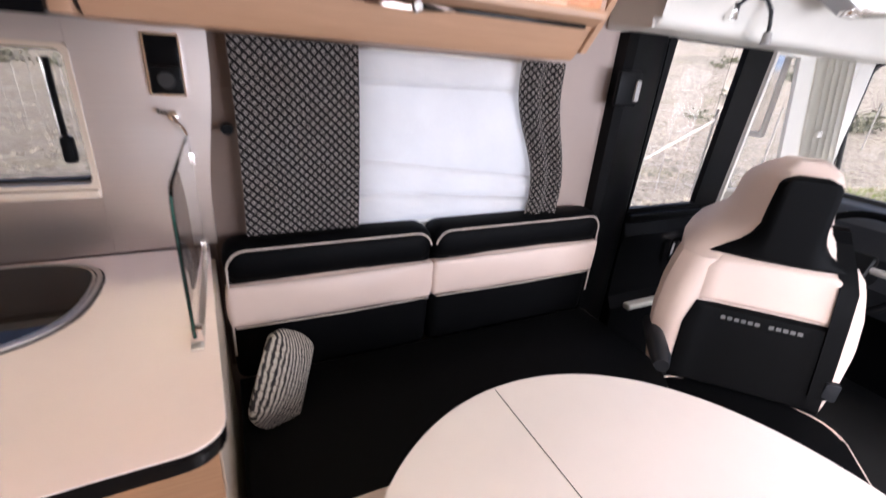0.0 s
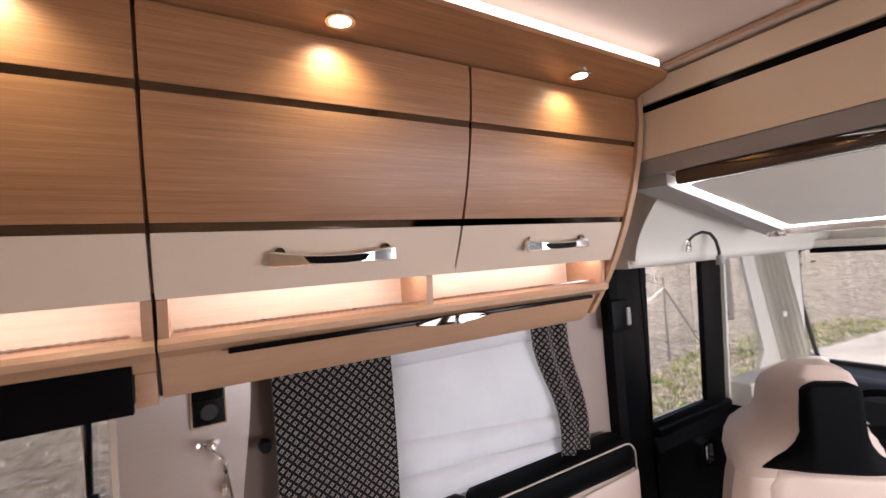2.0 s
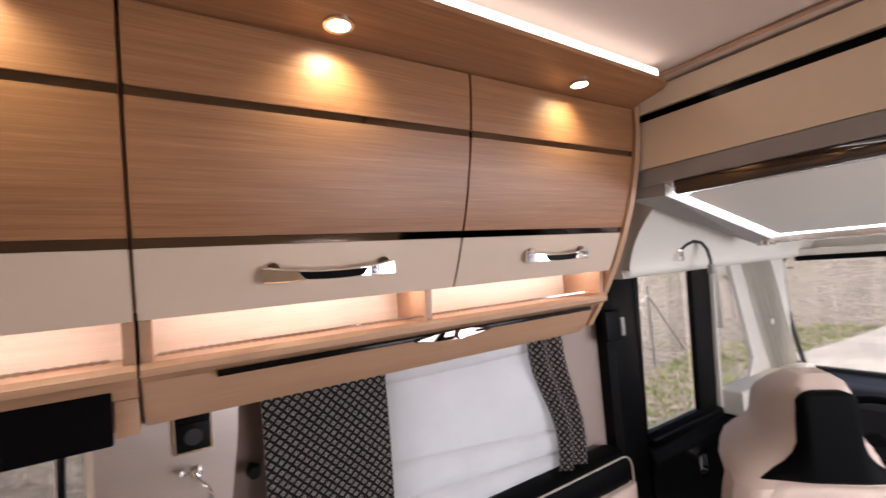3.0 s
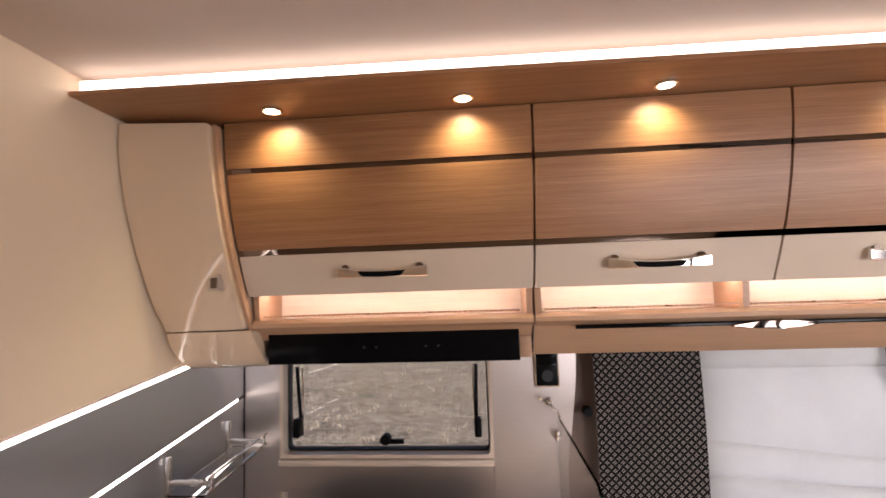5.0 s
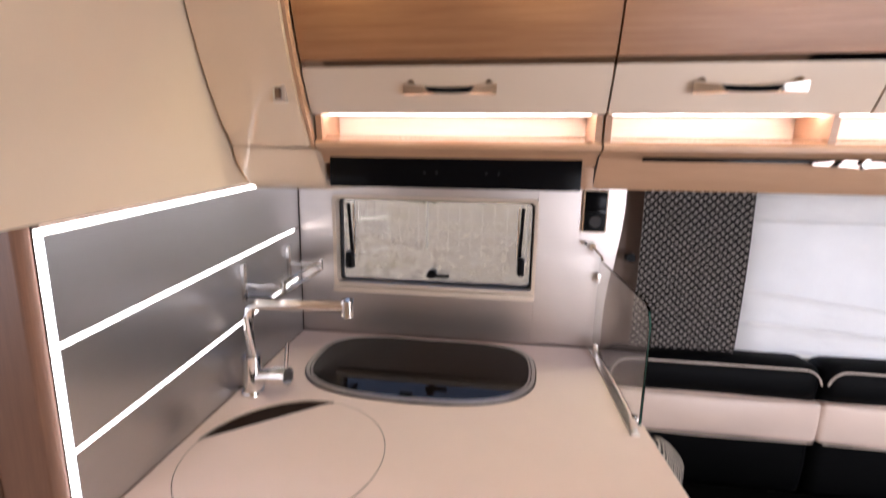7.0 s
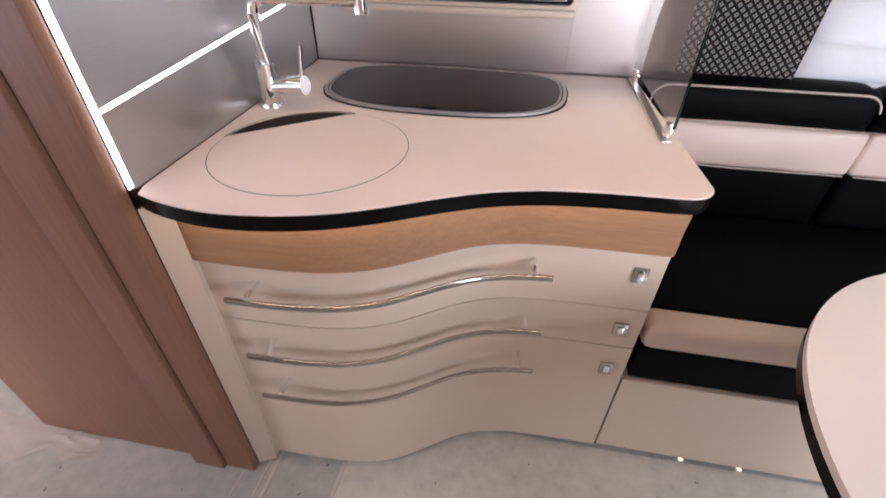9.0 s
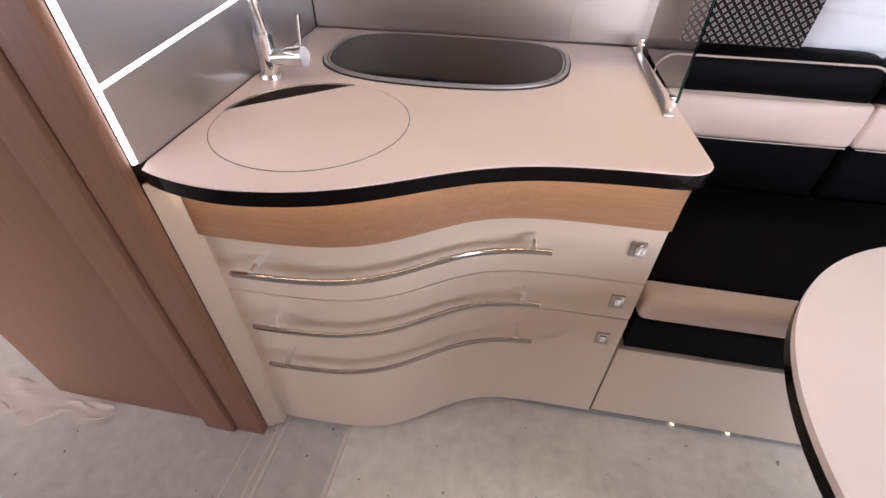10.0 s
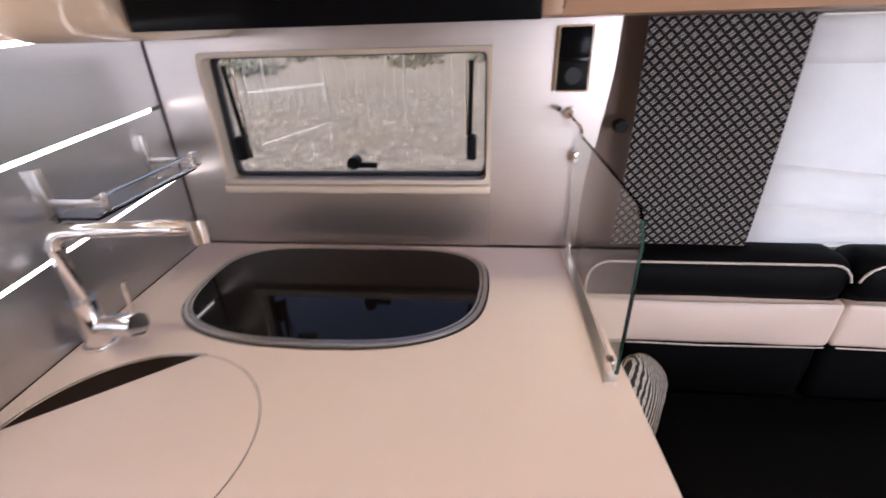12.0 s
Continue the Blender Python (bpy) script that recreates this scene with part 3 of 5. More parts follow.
def bow_handle(cx, w, z, parent):
    """A chrome bridge handle with flared flat ends."""
    y = door_y(z)
    own = bmesh.new()
    n = 16
    rows = []
    for i in range(n + 1):
        t = -1 + 2 * i / n
        a = abs(t)
        half = 0.0070 + 0.0058 * max(0.0, (a - 0.30) / 0.70) ** 0.9
        off = 0.021 - 0.006 * max(0, (a - 0.5) / 0.5)
        x = cx + t * w / 2
        zc = z - 0.005 * (1 - a * a) + 0.003
        rows.append([own.verts.new((x, y - off + dy, zc + dz)) for dy, dz in ((0.002, -half), (-0.003, -half * 0.75), (-0.004, half * 0.75), (-0.001, half), (0.005, half), (0.005, -half))])
    for r0, r1 in zip(rows, rows[1:]):
        for k in range(6):
            own.faces.new((r0[k], r0[(k + 1) % 6], r1[(k + 1) % 6], r1[k]))
    own.faces.new(rows[0]), own.faces.new(rows[-1])
    h = part("handle", own, CHROME, parent, "polished chrome bow handle with flared flat ends")
    # the chrome's dark reflection is drawn as a black piece on the grip
    inlay = [(cx + w * (-0.22 + 0.44 * i / 12), z - 0.0085 + 0.002 * (i / 6 - 1) ** 2) for i in range(13)] + [(cx + w * (0.27 - 0.54 * i / 12), z + 0.0035 + 0.002 * (i / 6 - 1) ** 2) for i in range(13)]
    part("grip_dark_reflection", prism(inlay, "y", y - 0.0256, y - 0.0225, 0.0008, 1), BLACK_GLOSS, h, "glossy black piece for the dark reflection in the grip")
    for k in (-1, 1):
        part("handle_foot", cyl((cx + k * (w / 2 - 0.016), y + 0.003, z + 0.013), (cx + k * (w / 2 - 0.016), y - 0.015, z + 0.013), 0.008, 14), CHROME_DARK, h, "dark round foot")


DOORS = ((0.412, 1.0725, 0.7395, 0.2), (1.0775, 1.5785, 1.3325, 0.21), (1.5835, 2.062, 1.842, 0.19))
for x0, x1, hx, hw in DOORS:
    cab = thing("overhead_cabinet", "oak-veneer overhead cabinet with chrome strips and cream lower band", "cabinet", "overhead cabinets")
    body = [(door_y(z) + 0.02, z) for z in (1.626, 1.68, 1.75, 1.82, 1.9, 1.995)]
    part("body", prism(body + [(WALL_Y - 0.01, 1.995), (WALL_Y - 0.01, 1.626)], "x", x0 - 0.002, x1 + 0.002), WOOD_PALE, cab)
    door = part("door", curved_slab(x0, x1, 1.721, 1.884), WOOD, cab, "curved oak-veneer door")
    part("top_panel", curved_slab(x0, x1, 1.896, 1.994), WOOD, door)
    part("chrome_strip", curved_slab(x0, x1, 1.8845, 1.8955, -0.002, 0.012, 2, 0), CHROME_DARK, door, "narrow dark chrome strip")
    part("chrome_strip", curved_slab(x0, x1, 1.708, 1.7205, -0.002, 0.012, 2, 0), CHROME_DARK, door, "narrow dark chrome strip")
    part("lower_band", curved_slab(x0, x1, 1.616, 1.7075, 0.0), CREAM, door, "glossy cream lower band")
    bow_handle(hx, hw, 1.660, door)

end = thing("cabinet_end_panel", "curved oak end panel closing the overhead cabinets", "panel")
prof = [(door_y(z) - 0.008, z) for z in (1.47, 1.52, 1.58, 1.64, 1.70, 1.78, 1.86, 1.94, 2.0)]
part("panel", prism(prof + [(WALL_Y - 0.004, 2.0), (WALL_Y - 0.004, 1.47)], "x", 2.064, 2.082, 0.004), WOOD_PALE, end)

# open shelves with a lit niche under the doors
for x0, x1, dividers, strip in ((0.412, 1.0732, (), None), (1.0768, 2.062, (1.535,), (1.17, 2.03))):
    sh = thing("open_shelf", "pale oak open shelf with a lit niche and gallery rail", "shelf", "shelves under the overhead cabinets")
    lip = [(0.612, 1.558), (0.606, 1.55), (0.608, 1.54)] + [(door_y(z) + 0.002, z) for z in (1.525, 1.505)]
    if strip:
        lip += [(door_y(z) + 0.002, z) for z in (1.485, 1.465)] + [(0.705, 1.452), (WALL_Y - 0.004, 1.452)]
    else:
        lip += [(WALL_Y - 0.004, 1.505)]
    part("shelf_board", prism(lip + [(WALL_Y - 0.004, 1.552), (0.63, 1.552)], "x", x0, x1, 0.001, 1), WOOD_PALE, sh, "rounded oak front rail")
    part("back_board", box(x0, x1, 0.735, 0.745, 1.553, 1.625), NICHE_WOOD_LIT, sh)
    for d in (x0 + 0.008, *dividers, x1 - 0.008):
        part("divider", prism([(0.618, 1.553), (0.612, 1.614), (0.64, 1.6255), (0.735, 1.6255), (0.735, 1.553)], "x", d - 0.007, d + 0.007), WOOD_PALE, sh)
    part("light_strip", box(x0 + 0.02, x1 - 0.02, 0.640, 0.654, 1.6205, 1.6245), LED_N, sh, "warm white light strip")
    # radius alternates to shape the bright ticks of reflected light dots
    n = int((x1 - x0 - 0.04) / 0.006)
    part("gallery_rail", tube([(x0 + 0.02 + 0.006 * i, 0.624, 1.566) for i in range(n)], [0.0034 if i % 2 else 0.0018 for i in range(n)], 6), CHROME, sh, "thin chrome gallery rail")
    if strip:
        part("trim_strip", box(strip[0], strip[1], 0.633, 0.646, 1.518, 1.527, 0.002), BLACK_EDGE, sh, "dark chrome inlay")
        lat = part("flap_latch", prism([(1.51, 1.515), (1.55, 1.512), (1.60, 1.510), (1.65, 1.513), (1.69, 1.517), (1.69, 1.523), (1.64, 1.527), (1.57, 1.527), (1.51, 1.522)], "y", 0.626, 0.640, 0.003), CHROME_DARK, sh, "chrome flap latch")
        part("latch_lens", cyl((1.61, 0.628, 1.519), (1.61, 0.619, 1.519), 0.012, 20, 0.009), CHROME_MID, lat, "round bright latch knob")
tagged(link("joint_strip", prism([(door_y(z) - 0.002, z) for z in (1.46, 1.5, 1.54)] + [(0.68, 1.54), (0.72, 1.46)], "x", 1.0735, 1.0765), DARK_GAP), "dark joint between two shelf units", "trim", "", "structure")

# cooker hood
hood = thing("cooker_hood", "flat black gloss cooker hood under the shelf", "cooker hood")
part("hood_body", box(0.432, 1.040, 0.668, 0.95, 1.452, 1.504, 0.003), BLACK_GLOSS, hood)
part("hood_front", box(0.430, 1.042, 0.652, 0.667, 1.447, 1.523, 0.002), BLACK_GLOSS, hood, "black gloss front")
for x in (0.67, 0.70, 0.82, 0.85):
    part("hood_button", cyl((x, 0.653, 1.485), (x, 0.6495, 1.485), 0.003, 10), DASH, hood)
structure("hood_side_filler", box(1.043, 1.0715, 0.665, 1.02, 1.452, 1.504, 0.002), WOOD_PALE, "oak filler beside the hood", "trim")

# corner cabinet
cc = thing("corner_cabinet", "curved cream gloss corner cabinet beside the overhead cabinets", "cabinet")
def corner_prof(z0, z1, out=0.06, thick=None, n=12):
    front = [(door_y(z0 + (z1 - z0) * i / n) - out, z0 + (z1 - z0) * i / n) for i in range(n + 1)]
    back = [(WALL_Y - 0.004, z1), (WALL_Y - 0.004, z0)] if thick is None else [(y + thick, z) for y, z in reversed(front)]
    return front + back
def lean(bm):
    for v in bm.verts:
        if v.co.y < 0.8:
            v.co.y += 0.13 * (v.co.x - 0.21)
    return bm


part("body", lean(prism(corner_prof(1.445, 1.985, 0.02), "x", 0.195, 0.404)), CREAM_WARM_LIT, cc)
d = part("door", lean(prism(corner_prof(1.540, 1.985, 0.06, 0.03), "x", 0.216, 0.400, 0.008, 3)), CREAM_WARM_LIT, cc, "curved cream door")
low = [(door_y(z) - 0.06, z) for z in (1.536, 1.51, 1.49, 1.47)] + [(0.645, 1.45), (0.675, 1.437), (0.72, 1.434), (0.97, 1.434), (0.97, 1.46), (0.72, 1.536)]
part("lower_panel", lean(prism(low, "x", 0.214, 0.412, 0.008, 3)), CREAM_WARM_LIT, cc, "rounded cream lower panel")
part("edge_trim", lean(prism(corner_prof(1.50, 1.985, 0.05, 0.02), "x", 0.401, 0.409, 0.002, 2)), WOOD_PALE, cc, "pale wooden edge")
lt = part("latch", box(0.352, 0.382, door_y(1.652) - 0.046, door_y(1.652) - 0.03, 1.632, 1.672, 0.003), ALU, cc, "square chrome push latch")
part("latch_button", box(0.360, 0.374, door_y(1.652) - 0.051, door_y(1.652) - 0.044, 1.638, 1.662, 0.002), CHROME_DARK, lt)

# soffit with spots and the long light strip
out = [(0.20, 0.62), (0.215, 0.318), (1.55, 0.352)] + [(2.03 - 0.055 + 0.055 * math.sin(radians(a)), 0.362 + 0.055 - 0.055 * math.cos(radians(a))) for a in range(0, 91, 15)] + [(2.045, 0.46), (2.075, 0.50), (2.08, 0.62)]
structure("soffit", prism(out, "z", 1.997, 2.006, 0.003, 2), WOOD, "oak soffit board above the cabinets", "soffit")
structure("soffit_riser", prism([(0.19, 0.60), (0.19, 0.40), (1.95, 0.425), (2.0, 0.60)], "z", 2.006, CEIL_Z), WOOD_PALE, "set-back soffit core", "soffit")
tagged(link("light_strip", prism([(0.232, 0.326), (1.55, 0.360), (1.98, 0.371), (1.98, 0.382), (0.232, 0.338)], "z", 2.008, 2.027), LED_W), "long white light strip along the ceiling edge", "light strip")
for x in (0.545, 0.936, 1.322, 1.814):
    sp = thing("ceiling_spotlight", "small round recessed spotlight with warm light", "spotlight", "spotlights in the soffit")
    outer, inner = arc(x, 0.437, 0.021, 0, 345, 23), arc(x, 0.437, 0.0155, 0, 345, 23)
    part("trim_ring", ring(outer, inner, "z", 1.9925, 1.9975), STEEL, sp, "satin steel ring")
    part("lens", cyl((x, 0.437, 1.9945), (x, 0.437, 1.9965), 0.0153, 24), LENS, sp, "warm glowing lens")
    lamp = new("spot_bulb", bpy.data.lights.new("spot_bulb", "SPOT"))
    lamp.data.energy, lamp.data.color = SPOT_W, (1.0, 0.90, 0.56)
    lamp.data.spot_size, lamp.data.spot_blend, lamp.data.shadow_soft_size = radians(128), 1.0, 0.014
    lamp.matrix_world = look((x, 0.440, 1.991), (x, 0.575, 1.6))
    lamp.parent = sp
# ---- kitchen base ----
def top_y(x):
    y = 0.17 + 0.105 * math.tanh((x - 0.70) / 0.19)
    return y + (0.034 * ((0.43 - x) / 0.19) ** 2 if x < 0.43 else 0)


def base_y(x):
    return 0.238 + 0.098 * math.tanh((x - 0.71) / 0.14)


def top_outline(inset=0.0):
    xs = [0.236 + (1.165 - 0.236) * i / 48 for i in range(49)]
    front = [(x, top_y(x) + inset) for x in xs]
    corner = [(1.165 + 0.05 * math.sin(radians(a)) - inset, 0.275 + 0.05 - 0.05 * math.cos(radians(a)) + inset) for a in range(15, 91, 15)]
    return front + corner + [(1.185 - inset, 0.998), (panel_x(0.998) + 0.002, 0.998), (panel_x(0.13) + 0.002, 0.13)]


top = thing("worktop", "curved beige laminate worktop with a black edge", "worktop")
# cut-outs for sink and hob are laid as separate flush pieces
part("slab", prism(top_outline(), "z", 0.9172, 0.92, 0.001, 1), TOP, top, "beige laminate surface")
part("edge_band", prism(top_outline(0.001), "z", 0.8865, 0.9168, 0.002, 2), BLACK_EDGE, top, "glossy black edge")

CX, CY, CR = 0.445, 0.34, 0.2
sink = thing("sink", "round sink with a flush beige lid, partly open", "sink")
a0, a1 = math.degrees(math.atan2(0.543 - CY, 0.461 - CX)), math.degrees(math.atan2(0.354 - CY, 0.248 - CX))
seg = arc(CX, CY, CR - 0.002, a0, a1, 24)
# no basin is modelled: the well's shade is painted as a flat dark sheet
part("well_shade_sheet", prism(seg, "z", 0.9203, 0.9207), painted("painted_well_shade", (0.022, 0.012, 0.008), 0.6, 0.1, Specular_IOR_Level=0.1), sink, "flat dark brown sheet for the shade of the open well")
rim = [(x, y, 0.9215) for x, y in arc(CX, CY, CR - 0.001, a0 - 2, a1 + 2, 30)]
part("rim", tube(rim, 0.0035, 8, flat=0.5), STEEL, sink, "thin steel rim")
part("groove", ring(arc(CX, CY, CR, 0, 355, 71), arc(CX, CY, CR - 0.0014, 0, 355, 71), "z", 0.9201, 0.9205), DARK_GAP, sink, "fine dark gap round the lid")
lidp = arc(CX, CY, CR - 0.0016, a1, a0 + 360, 60)
part("lid", prism(lidp, "z", 0.9203, 0.9210, 0.0003, 1), TOP, sink, "round beige laminate lid")

hobline = []
for i in range(64):
    a = 2 * math.pi * i / 64
    c, s = math.cos(a), math.sin(a)
    x = 0.643 + 0.334 * math.copysign(abs(c) ** 0.55, c)
    y = 0.790 + 0.187 * math.copysign(abs(s) ** 0.55, s)
    if y < 0.79:
        y -= 0.035 * (1 - ((x - 0.643) / 0.33) ** 2) * min(1, (0.79 - y) / 0.12)
        x = 0.643 + (x - 0.643) * (1 - 0.05 * (0.79 - y) / 0.2)
    hobline.append((x, y))
hob = thing("hob", "hob under a black glass lid with a steel rim", "hob")
part("outer_seal", ring(scaled(hobline, 1, 0.003), scaled(hobline, 1, -0.0005), "z", 0.9204, 0.9235), RUBBER, hob, "thin dark outer seal")
part("rim", ring(scaled(hobline, 1, -0.001), scaled(hobline, 1, -0.010), "z", 0.9204, 0.9275), ALU, hob, "rounded steel rim")
part("rim_seal", ring(scaled(hobline, 1, -0.0105), scaled(hobline, 1, -0.013), "z", 0.9204, 0.9262), RUBBER, hob)
part("inner_rim", ring(scaled(hobline, 1, -0.0135), scaled(hobline, 1, -0.018), "z", 0.9204, 0.9275), ALU, hob)
part("glass_lid", prism(scaled(hobline, 1, -0.0185), "z", 0.9206, 0.9272, 0.001, 1), LID_GLASS, hob, "black mirror-like glass lid")
part("lid_catch", box(0.62, 0.655, 0.588, 0.602, 0.9275, 0.932, 0.002), PLASTIC_B, hob)

# cabinet body with curved drawers
base = thing("kitchen_base_cabinet", "cream kitchen base cabinet with a wavy front and chrome bars", "cabinet")
XS = [0.262 + (1.198 - 0.262) * i / 40 for i in range(41)]


def wave_slab(z0, z1, out, x0=0.262, x1=1.198, thick=0.018, bevel=0.0015):
    xs = [x0 + (x1 - x0) * i / 40 for i in range(41)]
    return prism([(x, base_y(x) - out) for x in xs] + [(x, base_y(x) - out + thick) for x in reversed(xs)], "z", z0, z1, bevel, 1)


part("body", prism([(x, base_y(x) + 0.02) for x in XS] + [(1.196, 0.99), (panel_x(0.99) + 0.005, 0.99), (0.262, 0.16)], "z", 0.03, 0.886), CREAM, base)
part("plinth", prism([(x, base_y(x) + 0.035) for x in XS] + [(1.19, 0.95), (0.262, 0.95)], "z", 0.0, 0.03), DARK_GAP, base, "dark recessed plinth")
bm = bmesh.new()
for i in range(56):
    x = 0.275 + 0.0159 * i
    box(x - 0.0045, x + 0.0045, base_y(x) - 0.036, base_y(x) - 0.028, 0.8825, 0.8860, bm=bm)
part("light_strip", bm, LED_U, base, "warm dotted light strip under the worktop edge")
part("wood_band", wave_slab(0.758, 0.886, 0.012), WOOD_BAND, base, "curved oak band under the worktop")
for z0, z1, zb in ((0.593, 0.755, 0.697), (0.466, 0.590, 0.530), (0.022, 0.463, 0.386)):
    dr = part("drawer", wave_slab(z0, z1, 0.0), CREAM, base, "glossy cream curved drawer front")
    xs = [0.335 + (0.968 - 0.335) * i / 60 for i in range(61)]
    bar = bmesh.new()
    section = ((0.0440, -0.008), (0.0440, 0.006), (0.0460, 0.008), (0.0495, 0.008), (0.0525, 0.0065), (0.0535, 0.0045), (0.0500, -0.007), (0.0485, -0.008))
    rows = [[bar.verts.new((x, base_y(x) - o, zb + h)) for o, h in section] for x in xs]
    for r0, r1 in zip(rows, rows[1:]):
        for k in range(8):
            bar.faces.new((r0[k], r0[(k + 1) % 8], r1[(k + 1) % 8], r1[k]))
    bar.faces.new(rows[0]), bar.faces.new(rows[-1])
    part("bar_handle", bar, CHROME_BAR, dr, "long flat wavy chrome bar handle")
    for x in (0.382, 0.928):
        tube([(x, base_y(x) + 0.002, zb + 0.014), (x, base_y(x) - 0.030, zb + 0.014), (x, base_y(x) - 0.031, zb + 0.014), (x, base_y(x) - 0.050, zb + 0.012)], [0.0042, 0.0042, 0.0075, 0.0068], 12, bm=(q := bmesh.new()))
        part("bar_post", q, CHROME, dr)
    lk = part("lock", box(1.136, 1.168, base_y(1.14) - 0.006, base_y(1.14) + 0.004, zb - 0.022, zb + 0.018, 0.002), CHROME_MID, dr, "square chrome push lock")
    part("lock_button", box(1.145, 1.159, base_y(1.14) - 0.010, base_y(1.14) - 0.004, zb - 0.012, zb + 0.010, 0.002), CHROME, dr)

# tap
tap = thing("tap", "tall chrome kitchen tap with a square-bent spout", "tap")
tx, ty = 0.245, 0.557
part("tap_base", cyl((tx, ty, 0.92), (tx, ty, 0.928), 0.029, 24, 0.027), CHROME, tap)
part("tap_body", cyl((tx, ty, 0.928), (tx, ty, 1.02), 0.0235, 24), CHROME, tap)
part("pipe", tube([(tx, ty, 1.02), (tx, ty, 1.125), (tx + 0.004, ty + 0.001, 1.142), (tx + 0.015, ty + 0.002, 1.152), (tx + 0.032, ty + 0.004, 1.156), (tx + 0.25, ty + 0.028, 1.156)], 0.0135, 16), CHROME, tap, "bent chrome spout pipe")
part("aerator", cyl((tx + 0.247, ty + 0.028, 1.172), (tx + 0.247, ty + 0.028, 1.130), 0.0165, 20), CHROME, tap)
part("mixer", tube([(tx + 0.015, ty, 0.965), (tx + 0.06, ty - 0.004, 0.972), (tx + 0.062, ty - 0.004, 0.972), (tx + 0.102, ty - 0.008, 0.976)], [0.017, 0.019, 0.0225, 0.0225], 20), CHROME, tap)
part("lever", tube([(tx + 0.095, ty - 0.006, 0.99), (tx + 0.102, ty - 0.004, 1.065)], 0.0048, 10), CHROME, tap)

# glass screen
gs = thing("glass_screen", "clear glass splash screen beside the hob with chrome clips", "glass screen")
gy = [(0.985, 0.957), (0.985, 1.222)] + [(0.495 + 0.05 - 0.05 * math.sin(radians(a)), 1.222 - 0.05 + 0.05 * math.cos(radians(a))) for a in range(0, 91, 15)] + [(0.495, 0.957)]
g = part("pane", prism(gy, "x", 1.171, 1.177), SCREEN, gs, "clear glass")
g.visible_shadow = False
line = [(1.174, y, z) for y, z in gy[5:]]
part("glass_edge", tube(line, 0.0016, 6), GREEN_EDGE, gs, "greenish glass edge")
part("edge_rail", box(1.162, 1.183, 0.51, 0.985, 0.9205, 0.9255, 0.0015), ALU, gs, "flat metal foot rail")
for y, z in ((0.945, 0.945), (0.53, 0.945)):
    part("clip", box(1.165, 1.184, y - 0.009, y + 0.009, z - 0.018, z + 0.014, 0.004), CHROME, gs, "chrome clip")
part("clip", box(1.166, 1.183, 0.974, 0.999, 1.150, 1.178, 0.004), CHROME, gs, "chrome clip")

# socket and hook
so = thing("wall_socket", "black double wall socket in a chrome frame", "socket")
part("frame", box(1.1165, 1.1825, 0.990, 0.9995, 1.3105, 1.4355, 0.002), BLACK_EDGE, so, "black surround")
part("rim", ring(rounded(1.1135, 1.1855, 1.3075, 1.4385, 0.004), rounded(1.1168, 1.1822, 1.3108, 1.4352, 0.003), "y", 0.9885, 0.9995), CHROME, so, "thin chrome rim")
part("switch", box(1.119, 1.180, 0.984, 0.992, 1.376, 1.433, 0.003), BLACK_GLOSS, so)
m = part("socket_insert", box(1.119, 1.180, 0.984, 0.992, 1.313, 1.370, 0.003), PLASTIC_B, so)
part("socket_well", cyl((1.15, 0.9845, 1.341), (1.15, 0.981, 1.341), 0.019, 20, 0.017), RUBBER, m)
hk = thing("wall_hook", "small chrome hook on the metal splashback", "hook")
part("rose", cyl((1.150, 1.0, 1.262), (1.150, 0.985, 1.262), 0.013, 20, 0.010), CHROME, hk)
part("stem", tube([(1.15, 0.986, 1.262), (1.156, 0.965, 1.255), (1.17, 0.952, 1.24), (1.176, 0.95, 1.226)], 0.0035, 10), CHROME, hk)
part("ball", cyl((1.135, 0.985, 1.27), (1.125, 0.97, 1.275), 0.007, 14, 0.005), CHROME, hk)

# little wall rack
rk = thing("wall_rack", "chrome and glass spice rack on the metal panel", "rack")
for y in (0.615, 0.89):
    x = panel_x(y)
    part("bracket", box(x, x + 0.012, y - 0.006, y + 0.006, 1.145, 1.245, 0.003), STEEL, rk)
    part("arm", box(x + 0.01, x + 0.115, y - 0.004, y + 0.004, 1.178, 1.192, 0.002), STEEL, rk)
    part("arm_end", box(x + 0.112, x + 0.119, y - 0.006, y + 0.006, 1.17, 1.205, 0.002), CHROME, rk)
xa, xb = panel_x(0.615), panel_x(0.89)
part("front_rail", tube([(xa + 0.108, 0.60, 1.196), (xb + 0.108, 0.92, 1.196)], 0.004, 10), CHROME, rk)
part("front_rail", tube([(xa + 0.108, 0.60, 1.168), (xb + 0.108, 0.92, 1.168)], 0.004, 10), CHROME, rk)
sh = part("shelf_glass", prism([(xa + 0.012, 0.60), (xa + 0.104, 0.60), (xb + 0.104, 0.91), (xb + 0.012, 0.91)], "z", 1.158, 1.163), SCREEN, rk)
sh.visible_shadow = False

# ---- dinette ----
bench = thing("bench", "cream bench with a plain front board", "bench")
part("front_board", box(1.206, 2.44, 0.342, 0.360, 0.02, 0.338, 0.003), CREAM, bench)
part("box", box(1.21, 2.42, 0.362, WALL_Y - 0.01, 0.0, 0.335), CREAM_MATT, bench)
part("toe_strip", box(1.21, 2.42, 0.355, 0.3615, 0.0, 0.019), DARK_GAP, bench)

# added glowing chips in place of the glints on the glossy floor
for x in (1.458, 1.622):
    part("toe_glint", box(x - 0.006, x + 0.006, 0.3425, 0.3545, 0.004, 0.009, 0.001), GLINT_TOE, bench, "tiny glowing chip for the warm glint at the bench foot")

seat = thing("bench_seat_cushion", "black bench cushion with a cream front band", "cushion")
